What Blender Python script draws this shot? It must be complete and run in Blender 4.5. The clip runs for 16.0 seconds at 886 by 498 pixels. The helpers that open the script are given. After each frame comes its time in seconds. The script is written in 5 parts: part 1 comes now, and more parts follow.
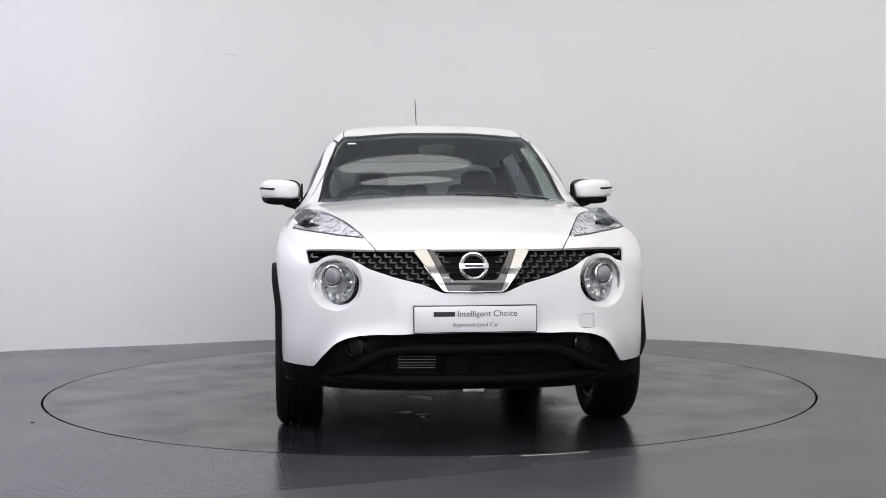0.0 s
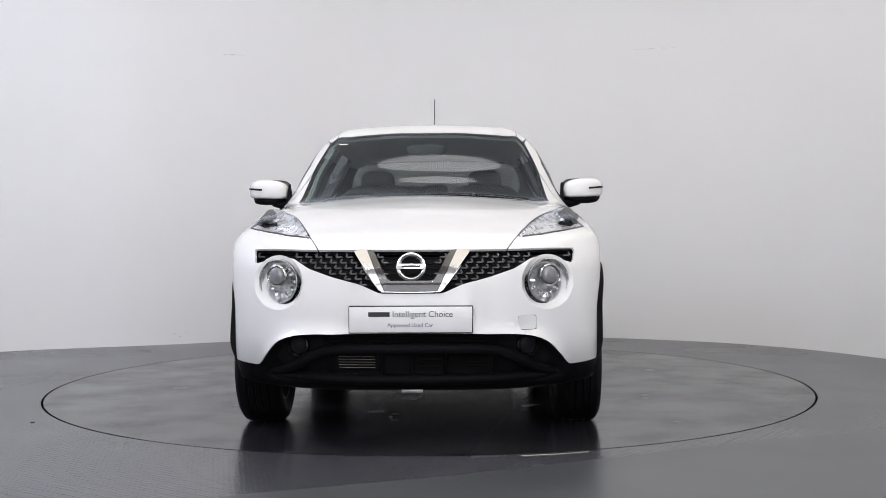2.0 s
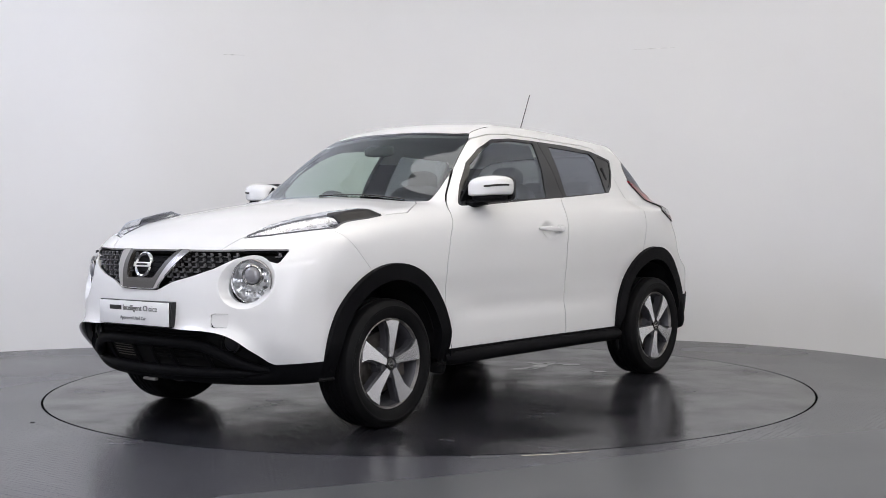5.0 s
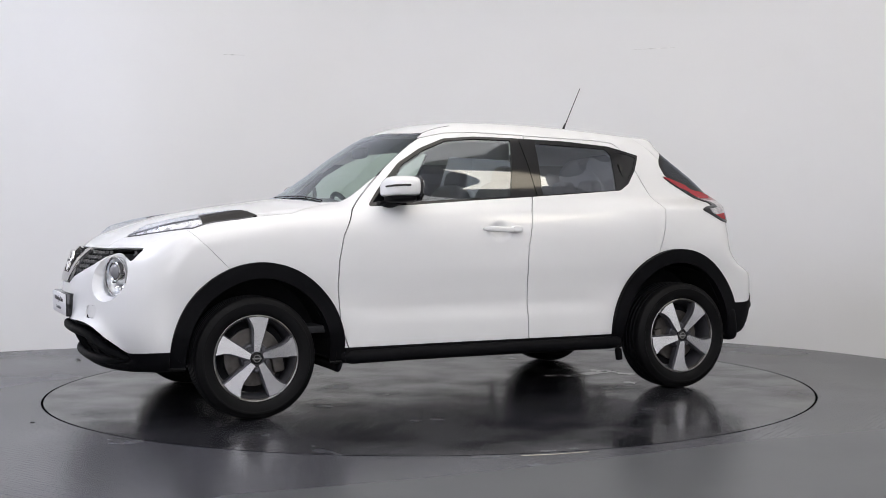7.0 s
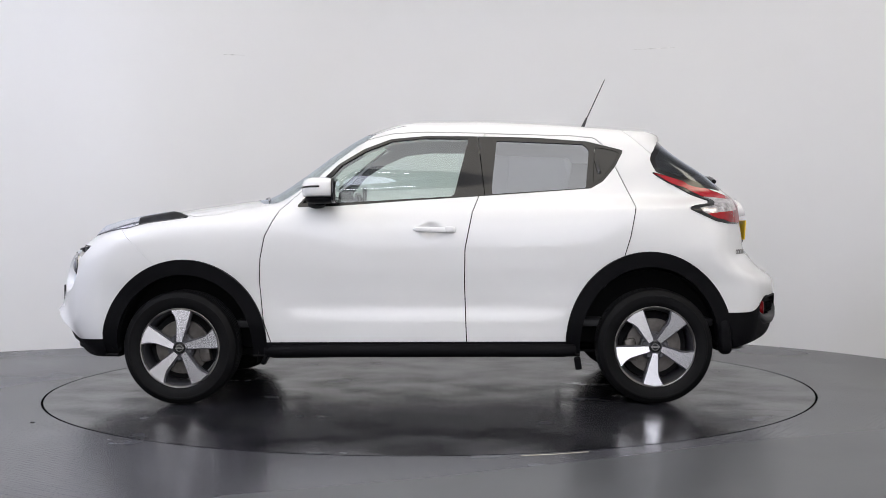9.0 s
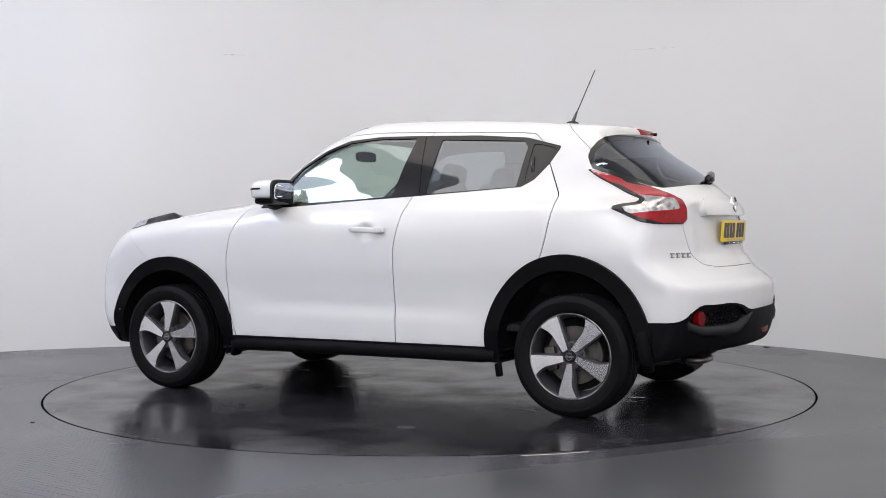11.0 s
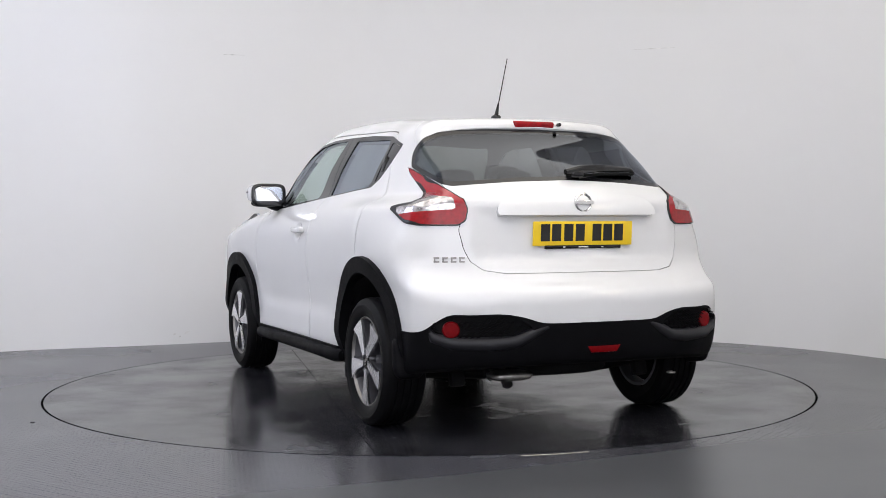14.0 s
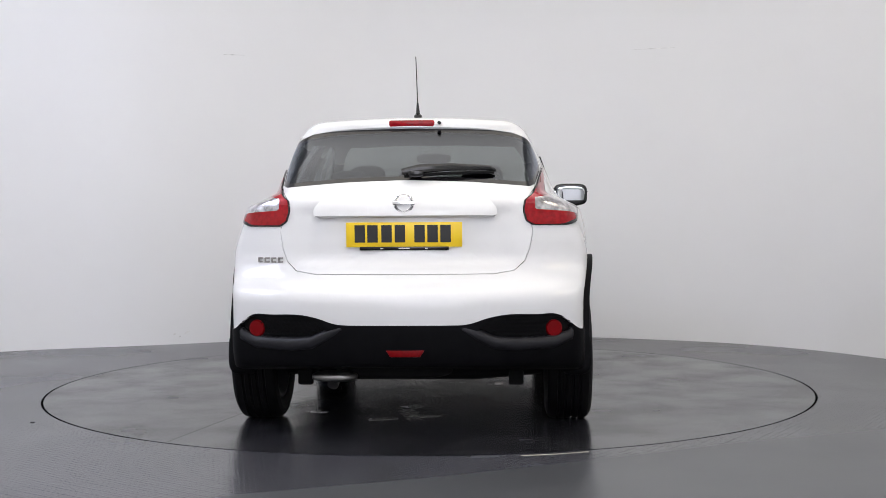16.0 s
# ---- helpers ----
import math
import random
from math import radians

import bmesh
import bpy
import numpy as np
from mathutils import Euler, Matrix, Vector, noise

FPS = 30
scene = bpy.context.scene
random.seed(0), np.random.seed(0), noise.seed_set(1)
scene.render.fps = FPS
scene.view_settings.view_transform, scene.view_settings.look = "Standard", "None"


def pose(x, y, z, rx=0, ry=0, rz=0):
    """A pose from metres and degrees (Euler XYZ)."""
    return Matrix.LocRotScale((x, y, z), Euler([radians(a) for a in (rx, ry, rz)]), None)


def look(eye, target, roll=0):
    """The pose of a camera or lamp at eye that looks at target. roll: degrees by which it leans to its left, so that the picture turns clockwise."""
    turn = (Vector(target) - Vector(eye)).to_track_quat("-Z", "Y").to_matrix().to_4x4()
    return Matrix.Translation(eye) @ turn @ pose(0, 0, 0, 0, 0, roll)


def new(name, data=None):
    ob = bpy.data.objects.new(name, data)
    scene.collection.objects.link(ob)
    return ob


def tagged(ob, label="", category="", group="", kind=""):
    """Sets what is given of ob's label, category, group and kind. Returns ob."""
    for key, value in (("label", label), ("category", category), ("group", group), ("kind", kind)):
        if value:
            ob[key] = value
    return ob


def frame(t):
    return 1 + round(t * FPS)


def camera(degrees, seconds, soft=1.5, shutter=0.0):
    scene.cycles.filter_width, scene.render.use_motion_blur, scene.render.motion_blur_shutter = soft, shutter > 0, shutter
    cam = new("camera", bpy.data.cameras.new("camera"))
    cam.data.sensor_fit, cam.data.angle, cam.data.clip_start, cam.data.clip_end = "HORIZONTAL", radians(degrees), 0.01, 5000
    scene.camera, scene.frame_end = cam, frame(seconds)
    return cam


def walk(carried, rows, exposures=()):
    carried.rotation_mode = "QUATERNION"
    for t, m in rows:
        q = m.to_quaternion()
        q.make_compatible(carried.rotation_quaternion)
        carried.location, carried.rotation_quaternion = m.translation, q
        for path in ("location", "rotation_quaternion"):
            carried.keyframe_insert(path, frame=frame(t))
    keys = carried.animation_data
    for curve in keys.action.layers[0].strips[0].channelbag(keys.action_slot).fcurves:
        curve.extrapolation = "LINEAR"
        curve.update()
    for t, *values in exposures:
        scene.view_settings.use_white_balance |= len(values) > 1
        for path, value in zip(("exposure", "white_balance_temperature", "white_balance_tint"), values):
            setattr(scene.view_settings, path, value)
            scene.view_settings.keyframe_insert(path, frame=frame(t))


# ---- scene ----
from collections import defaultdict

# one fixed camera before a turntable; the table's centre is the world's origin
EYE = (0.0, -7.0941, 0.9671)
cam = camera(41.14, 16.0, soft=0.75)
STAND = pose(*EYE, 90 - 1.2763, 0, -0.639) @ pose(0, 0, 0, 0, 0, -0.3297)
walk(cam, [(0.0, STAND), (16.0, STAND)], exposures=[(0.0, 0.16), (16.0, 0.16)])

# heading of the car on the table, seconds and degrees
TURN = [(0.0, -84.82), (0.5, -84.83), (1.0, -85.71), (1.5, -88.05), (2.0, -92.19), (2.5, -97.5), (3.0, -103.9), (3.5, -110.2),
        (4.0, -116.8), (4.6, -124.65), (5.2, -132.5), (5.8, -140.3), (6.5, -149.45), (7.0, -156.2), (7.5, -162.7), (8.0, -169.4),
        (8.5, -175.8), (9.0, -182.35), (9.6, -190.05), (10.2, -197.7), (10.8, -205.35), (11.5, -214.4), (12.0, -221.1), (12.5, -227.55),
        (13.0, -234.2), (13.5, -240.65), (14.0, -247.3), (14.5, -253.75), (15.0, -260.45), (15.5, -266.9), (16.0, -273.65)]
CAR_SHIFT = (0.0423, -0.0011)
TABLE_R = 2.218
# ---- light ----
world = bpy.data.worlds.new("world")
scene.world = world
world.use_nodes = True
world.node_tree.nodes["Background"].inputs[0].default_value = (0.9, 0.95, 1.0, 1)
world.node_tree.nodes["Background"].inputs[1].default_value = 0.05


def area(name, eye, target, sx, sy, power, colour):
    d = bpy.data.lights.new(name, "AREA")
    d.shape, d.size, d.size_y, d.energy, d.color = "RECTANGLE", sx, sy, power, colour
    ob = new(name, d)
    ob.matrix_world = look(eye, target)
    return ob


# unseen area lamps without fixtures; cool left and warm right tint the walls
area("ceiling_light_main", (0, -1.6, 4.25), (0, -1.6, 0), 5.0, 4.4, 98, (1.0, 0.94, 0.85))
area("ceiling_light_cool", (-4.3, -1.0, 4.2), (-3.2, 0.2, 0), 2.0, 4.0, 245, (0.71, 0.77, 1.0))
# fill lamp added high in front of the car, no fixture there
area("front_fill_high", (0, -6.0, 4.2), (0, -4.0, 0), 5.0, 2.0, 85, (0.95, 0.94, 1.0))
# unseen lamp behind the camera, added for the bright side mirrored in the windows
area("front_fill_low", (-0.6, -8.5, 2.3), (-0.4, 0, 1.6), 9.0, 3.7, 300, (0.885, 0.885, 0.985))
area("ceiling_light_warm", (4.4, -2.2, 4.2), (2.4, -0.6, 0), 2.0, 4.0, 130, (1.0, 0.89, 0.70))
# ---- materials ----
def material(name, colour, rough=0.5, metal=0.0, coat=0.0, vary=0.0, scale=6.0, bump=0.0, bscale=60.0, rvary=0.0, emit=None, spec=0.5):
    m = bpy.data.materials.new(name)
    m.use_nodes = True
    nt = m.node_tree
    b = nt.nodes["Principled BSDF"]
    b.inputs["Base Color"].default_value = (*colour, 1)
    b.inputs["Roughness"].default_value = rough
    b.inputs["Metallic"].default_value = metal
    b.inputs["Specular IOR Level"].default_value = spec
    if coat:
        b.inputs["Coat Weight"].default_value = coat
        b.inputs["Coat Roughness"].default_value = 0.02
    tc = nt.nodes.new("ShaderNodeTexCoord")
    if vary or rvary:
        n = nt.nodes.new("ShaderNodeTexNoise")
        n.inputs["Scale"].default_value, n.inputs["Detail"].default_value = scale, 6
        nt.links.new(tc.outputs["Object"], n.inputs["Vector"])
        if vary:
            r = nt.nodes.new("ShaderNodeMapRange")
            r.inputs["From Min"].default_value, r.inputs["From Max"].default_value = 0.3, 0.7
            r.inputs["To Min"].default_value, r.inputs["To Max"].default_value = 1 - vary, 1 + vary
            nt.links.new(n.outputs["Fac"], r.inputs["Value"])
            x = nt.nodes.new("ShaderNodeVectorMath")
            x.operation = "SCALE"
            x.inputs[0].default_value = colour
            nt.links.new(r.outputs["Result"], x.inputs["Scale"])
            nt.links.new(x.outputs["Vector"], b.inputs["Base Color"])
        if rvary:
            r = nt.nodes.new("ShaderNodeMapRange")
            r.inputs["From Min"].default_value, r.inputs["From Max"].default_value = 0.3, 0.7
            r.inputs["To Min"].default_value, r.inputs["To Max"].default_value = max(rough - rvary, 0.02), rough + rvary
            nt.links.new(n.outputs["Fac"], r.inputs["Value"])
            nt.links.new(r.outputs["Result"], b.inputs["Roughness"])
    if bump:
        n = nt.nodes.new("ShaderNodeTexNoise")
        n.inputs["Scale"].default_value, n.inputs["Detail"].default_value = bscale, 4
        nt.links.new(tc.outputs["Object"], n.inputs["Vector"])
        u = nt.nodes.new("ShaderNodeBump")
        u.inputs["Strength"].default_value, u.inputs["Distance"].default_value = bump, 0.002
        nt.links.new(n.outputs["Fac"], u.inputs["Height"])
        nt.links.new(u.outputs["Normal"], b.inputs["Normal"])
    if emit:
        b.inputs["Emission Color"].default_value = (*emit[:3], 1)
        b.inputs["Emission Strength"].default_value = emit[3]
    return m


def glass(name, tint, rough=0.0, gloss=0.045):
    m = bpy.data.materials.new(name)
    m.use_nodes = True
    nt = m.node_tree
    nt.nodes.clear()
    out = nt.nodes.new("ShaderNodeOutputMaterial")
    mix = nt.nodes.new("ShaderNodeMixShader")
    tr = nt.nodes.new("ShaderNodeBsdfTransparent")
    gl = nt.nodes.new("ShaderNodeBsdfGlossy")
    lw = nt.nodes.new("ShaderNodeLayerWeight")
    lw.inputs["Blend"].default_value = 0.5
    pw = nt.nodes.new("ShaderNodeMath")
    pw.operation = "POWER"
    pw.inputs[1].default_value = 4.5
    fr = nt.nodes.new("ShaderNodeMath")
    fr.operation = "MULTIPLY_ADD"
    nt.links.new(lw.outputs["Facing"], pw.inputs[0])
    nt.links.new(pw.outputs[0], fr.inputs[0])
    fr.inputs[1].default_value, fr.inputs[2].default_value = 0.85, gloss
    tr.inputs["Color"].default_value = (*tint, 1)
    gl.inputs["Roughness"].default_value = rough
    # bluish gloss colour carries the cool light reflected in the glass
    gl.inputs["Color"].default_value = (0.80, 0.85, 0.95, 1)
    nt.links.new(fr.outputs[0], mix.inputs[0])
    nt.links.new(tr.outputs[0], mix.inputs[1])
    nt.links.new(gl.outputs[0], mix.inputs[2])
    nt.links.new(mix.outputs[0], out.inputs[0])
    return m


PAINT = material("white_car_paint", (0.70, 0.70, 0.70), 0.4, coat=1.0, vary=0.012, scale=3, bump=0.006, bscale=300, spec=0.15)
PLASTIC = material("black_textured_plastic", (0.005, 0.005, 0.006), 0.55, vary=0.15, scale=14, bump=0.2, bscale=700, rvary=0.05, spec=0.06)
GLOSSBLACK = material("gloss_black", (0.008, 0.008, 0.009), 0.12, vary=0.1)
SHELL = material("dark_inner_shell", (0.006, 0.006, 0.0065), 0.85, vary=0.2, spec=0.2)
RUBBER = material("tyre_rubber", (0.0045, 0.0045, 0.005), 0.55, vary=0.2, scale=9, bump=0.12, bscale=250, spec=0.12)
CHROME = material("chrome", (0.46, 0.45, 0.44), 0.14, metal=1.0, rvary=0.03)
BRIGHT = material("bright_chrome", (0.80, 0.80, 0.80), 0.12, metal=1.0, rvary=0.03)
# its dark colour stands for the dark reflection in the v bar
DARKCHROME = material("dark_reflection_trim", (0.035, 0.032, 0.03), 0.08, coat=0.6, vary=0.1)
ALLOY = material("machined_alloy", (0.80, 0.80, 0.82), 0.25, metal=0.9, vary=0.02, scale=8)
ALLOYDARK = material("painted_grey_alloy", (0.09, 0.09, 0.10), 0.4, metal=0.6, vary=0.1)
STEEL = material("worn_steel", (0.30, 0.29, 0.28), 0.4, metal=1.0, vary=0.3, scale=20, rvary=0.1)
DISC = material("dull_brake_iron", (0.13, 0.12, 0.11), 0.5, metal=0.8, vary=0.35, scale=25, rvary=0.1)
CLEAR = glass("clear_glass", (0.72, 0.82, 0.74), gloss=0.11)
CLEARSIDE = glass("door_glass", (0.78, 0.87, 0.82), gloss=0.13)
PRIVACYSIDE = glass("tinted_door_glass", (0.27, 0.285, 0.325), gloss=0.19)
PRIVACY = glass("tinted_glass", (0.155, 0.16, 0.165), gloss=0.075)
LENS = glass("clear_lens", (0.93, 0.94, 0.95))
MIRROR = material("mirror_glass", (0.85, 0.87, 0.88), 0.02, metal=1.0)
RED = material("red_lens", (0.42, 0.012, 0.018), 0.12, coat=0.6, vary=0.12, scale=60)
SEAT = material("charcoal_fabric", (0.014, 0.014, 0.015), 0.9, vary=0.2, scale=40, bump=0.3, bscale=500)
TRIM = material("dark_cabin_trim", (0.03, 0.03, 0.032), 0.7, vary=0.15, scale=10)
HEADLINER = material("pale_headlining", (0.62, 0.61, 0.57), 0.95, vary=0.05)
YELLOW = material("yellow_plate", (0.85, 0.58, 0.02), 0.3, vary=0.04)
WHITEPLATE = material("white_plate", (0.78, 0.78, 0.78), 0.3, vary=0.03)
INK = material("black_ink", (0.012, 0.012, 0.013), 0.45, vary=0.1)
GREYINK = material("grey_ink", (0.10, 0.10, 0.11), 0.5, vary=0.1)
# ---- mesh helpers ----
def mesh_ob(name, verts, faces, mat, parent=None, label="", smooth=True, sharp=None):
    me = bpy.data.meshes.new(name)
    me.from_pydata([tuple(map(float, v)) for v in verts], [], [tuple(map(int, f)) for f in faces])
    if smooth:
        me.shade_smooth()
        if sharp:
            me.set_sharp_from_angle(angle=radians(sharp))
    me.materials.append(mat)
    ob = new(name, me)
    if parent:
        ob.parent = parent
    if label:
        ob["label"] = label
    return ob


def part(name, bm, mat, parent=None, label="", sharp=35):
    me = bpy.data.meshes.new(name)
    bmesh.ops.recalc_face_normals(bm, faces=bm.faces)
    bm.to_mesh(me)
    bm.free()
    me.shade_smooth()
    me.set_sharp_from_angle(angle=radians(sharp))
    me.materials.append(mat)
    ob = new(name, me)
    if parent:
        ob.parent = parent
    if label:
        ob["label"] = label
    return ob


def box(bm, size, m, bevel=0.0, seg=2):
    r = bmesh.ops.create_cube(bm, size=1, matrix=m @ Matrix.Diagonal((*size, 1)))
    if bevel:
        es = list({e for v in r["verts"] for e in v.link_edges})
        bmesh.ops.bevel(bm, geom=es, offset=bevel, segments=seg, affect="EDGES", profile=0.5)
    return bm


def revolve(bm, prof, m=Matrix(), n=48, close=False, cap=(1, 1)):
    """Turn a profile of (radius, along) about the local z axis."""
    rings = []
    for r, z in prof:
        rings.append([bm.verts.new(m @ Vector((r * math.cos(2 * math.pi * i / n), r * math.sin(2 * math.pi * i / n), z))) for i in range(n)])
    pairs = list(zip(rings, rings[1:])) + ([(rings[-1], rings[0])] if close else [])
    for a, b in pairs:
        for i in range(n):
            bm.faces.new((a[i], a[(i + 1) % n], b[(i + 1) % n], b[i]))
    if not close:
        for ring, on in zip((rings[0], rings[-1]), cap):
            if on:
                bm.faces.new(ring)
    return bm


def tube(bm, pts, r, n=10, closed=False):
    """A round bar along points; r is one radius or one for each point."""
    pts = [Vector(p) for p in pts]
    k = len(pts)
    rs = r if isinstance(r, (list, tuple)) else [r] * k
    rings, side = [], None
    for i, p in enumerate(pts):
        if closed:
            d = pts[(i + 1) % k] - pts[i - 1]
        else:
            d = pts[min(i + 1, k - 1)] - pts[max(i - 1, 0)]
        d.normalize()
        if side is None:
            side = d.cross(Vector((0.3, 0.5, 0.81))).normalized()
        side = (side - d * side.dot(d)).normalized()
        up = d.cross(side)
        rings.append([bm.verts.new(p + rs[i] * (math.cos(2 * math.pi * j / n) * side + math.sin(2 * math.pi * j / n) * up)) for j in range(n)])
    todo = list(zip(rings, rings[1:])) + ([(rings[-1], rings[0])] if closed else [])
    for a, b in todo:
        for j in range(n):
            bm.faces.new((a[j], a[(j + 1) % n], b[(j + 1) % n], b[j]))
    if not closed:
        bm.faces.new(rings[0])
        bm.faces.new(rings[-1])
    return bm


def prism(bm, poly, m, depth, bevel=0.0):
    """A flat outline (x, y) extruded along the local z axis."""
    a = [bm.verts.new(m @ Vector((x, y, 0))) for x, y in poly]
    b = [bm.verts.new(m @ Vector((x, y, depth))) for x, y in poly]
    n = len(poly)
    fs = [bm.faces.new(a), bm.faces.new(b)]
    for i in range(n):
        fs.append(bm.faces.new((a[i], a[(i + 1) % n], b[(i + 1) % n], b[i])))
    if bevel:
        bmesh.ops.bevel(bm, geom=list(fs[1].edges), offset=bevel, segments=2, affect="EDGES", profile=0.5)
    return bm


def arc(cx, cy, r, a0, a1, n):
    return [(cx + r * math.cos(radians(a0 + (a1 - a0) * i / n)), cy + r * math.sin(radians(a0 + (a1 - a0) * i / n))) for i in range(n + 1)]


def empty(name, parent=None, m=None):
    ob = new(name)
    ob.empty_display_size = 0.1
    if parent:
        ob.parent = parent
    if m is not None:
        ob.matrix_basis = m
    return ob
# ---- the car's skin as one smooth solid: x ahead, y to its left, z up from the ground between the axles ----
def curve(x, xs, ys):
    """A smooth curve through knots (Catmull-Rom tangents, limited)."""
    xs, ys = np.asarray(xs, float), np.asarray(ys, float)
    h = np.diff(xs)
    s = np.diff(ys) / h
    d = np.concatenate([[s[0]], np.where(s[:-1] * s[1:] > 0, (s[:-1] * h[1:] + s[1:] * h[:-1]) / (h[1:] + h[:-1]), 0), [s[-1]]])
    x = np.clip(x, xs[0], xs[-1])
    i = np.clip(np.searchsorted(xs, x) - 1, 0, len(h) - 1)
    t = (x - xs[i]) / h[i]
    return ((1 + 2 * t) * (1 - t) ** 2 * ys[i] + t * (1 - t) ** 2 * h[i] * d[i] + t * t * (3 - 2 * t) * ys[i + 1] + t * t * (t - 1) * h[i] * d[i + 1])


def smax(a, b, k):
    h = np.clip(0.5 + 0.5 * (a - b) / k, 0, 1)
    return b + (a - b) * h + k * h * (1 - h)


def step(a, b, x):
    t = np.clip((x - a) / (b - a), 0, 1)
    return t * t * (3 - 2 * t)


def half_width(x, z):
    w = curve(x, [-2.1, -1.75, -1.5, -1.26, -0.95, -0.5, 0, 0.5, 0.9, 1.26, 1.55, 1.8, 2.1],
              [0.785, 0.822, 0.842, 0.854, 0.852, 0.844, 0.838, 0.840, 0.850, 0.856, 0.852, 0.832, 0.78])
    hump = 0.045 * np.exp(-((x + 1.3) / 0.42) ** 2) - 0.02 * np.exp(-((x - 1.5) / 0.4) ** 2)
    s = curve(z - hump, [0.15, 0.30, 0.36, 0.46, 0.58, 0.74, 0.86, 0.95, 1.02, 1.08, 1.13, 1.25, 1.4, 1.6],
              [-0.03, -0.022, -0.019, -0.019, -0.019, -0.004, 0.0, -0.010, -0.038, -0.078, -0.105, -0.158, -0.235, -0.36])
    ledge = step(0.82, 0.50, x) * step(-0.95, -0.45, x)
    s = s + ledge * (0.003 * step(0.50, 0.44, z) - 0.007 * np.exp(-((z - 0.525) / 0.048) ** 2))
    taper = curve(x, [-1.9, -1.6, -1.3, -1.1, -0.8, 0, 0.4, 0.8, 1.2], [-0.05, -0.05, -0.08, -0.03, 0.05, 0.02, -0.03, -0.04, 0.0])
    waist = curve(x, [-2.1, -1.6, -1.4, -1.22, -1.0, -0.75, -0.45], [0.10, 0.10, 0.10, 0.09, 0.055, 0.02, 0.0])
    rear = curve(x, [-2.1, -1.8, -1.6, -1.4, -1.1], [0.07, 0.06, 0.048, 0.022, 0.0])
    pillar = 0.018 * step(1.12, 1.3, z) * step(0.95, 0.55, x) * step(-0.7, -0.1, x)
    return w + s + pillar - taper * np.maximum(z - 1.08, 0) - rear * step(0.80, 1.0, z) - waist * step(1.03, 1.115, z)


def top_height(x, y):
    xx = x + 0.32 * y * y * step(1.15, 0.85, x) * step(-0.3, 0.2, x)
    p = curve(xx, [-1.6, -1.45, -1.37, -1.23, -1.03, -0.69, -0.35, -0.04, 0.19, 0.346, 0.5, 0.706, 0.89, 1.05, 1.37, 1.7, 1.88, 1.98, 2.06, 2.15],
              [1.42, 1.445, 1.463, 1.488, 1.508, 1.534, 1.549, 1.550, 1.528, 1.470, 1.378, 1.232, 1.122, 1.098, 1.052, 0.975, 0.905, 0.845, 0.77, 0.66])
    hood = step(0.8, 1.2, x)
    return p - (0.085 * (1 - hood) + 0.11 * hood) * y * y


def nose(y, z):
    c = curve(z, [0.18, 0.25, 0.33, 0.42, 0.52, 0.62, 0.72, 0.78, 0.85, 0.95, 1.1],
              [1.89, 1.95, 2.02, 2.06, 2.068, 2.064, 2.045, 2.028, 1.985, 1.92, 1.80])
    return c - 0.50 * np.abs(y) ** 2.75


def tail(y, z):
    c = curve(z, [0.2, 0.27, 0.36, 0.48, 0.6, 0.665, 0.71, 0.76, 0.9, 1.0, 1.07, 1.13, 1.2, 1.45, 1.47, 1.6],
              [1.86, 1.94, 2.0, 2.03, 2.035, 2.012, 1.95, 1.905, 1.87, 1.852, 1.83, 1.764, 1.682, 1.375, 1.37, 1.36])
    return -c + 0.41 * np.abs(y) ** 2.4


def floor_height(x):
    return curve(x, [-2.1, -1.9, -1.65, -0.85, 0.8, 1.6, 1.9, 2.1], [0.335, 0.325, 0.285, 0.25, 0.25, 0.255, 0.235, 0.25])


def skin(p):
    """Below zero inside the car."""
    x, y, z = p[..., 0], p[..., 1], p[..., 2]
    a = np.abs(y)
    side = (a - half_width(x, z)) * 0.93
    top = (z - top_height(x, a)) * (0.8 + 0.18 * step(0.15, 0.35, np.abs(x - 0.55)))
    front = (x - nose(y, z)) * 0.88
    back = (tail(y, z) - x) * 0.8
    d = smax(side, top, 0.085)
    d = smax(d, front, 0.09)
    d = smax(d, back, 0.055)
    return smax(d, floor_height(x) - z, 0.03)


def skin_normal(p):
    e = 0.004
    g = np.stack([skin(p + e * np.eye(3)[k]) - skin(p - e * np.eye(3)[k]) for k in range(3)], -1)
    return g / np.maximum(np.linalg.norm(g, axis=-1, keepdims=True), 1e-9)


def onto_skin(p, d=0.0, times=6):
    for _ in range(times):
        e = 0.004
        g = np.stack([skin(p + e * np.eye(3)[k]) - skin(p - e * np.eye(3)[k]) for k in range(3)], -1) / (2 * e)
        q = np.maximum((g * g).sum(-1, keepdims=True), 0.05)
        p = p - g * (skin(p)[..., None] - d) / q
    return p


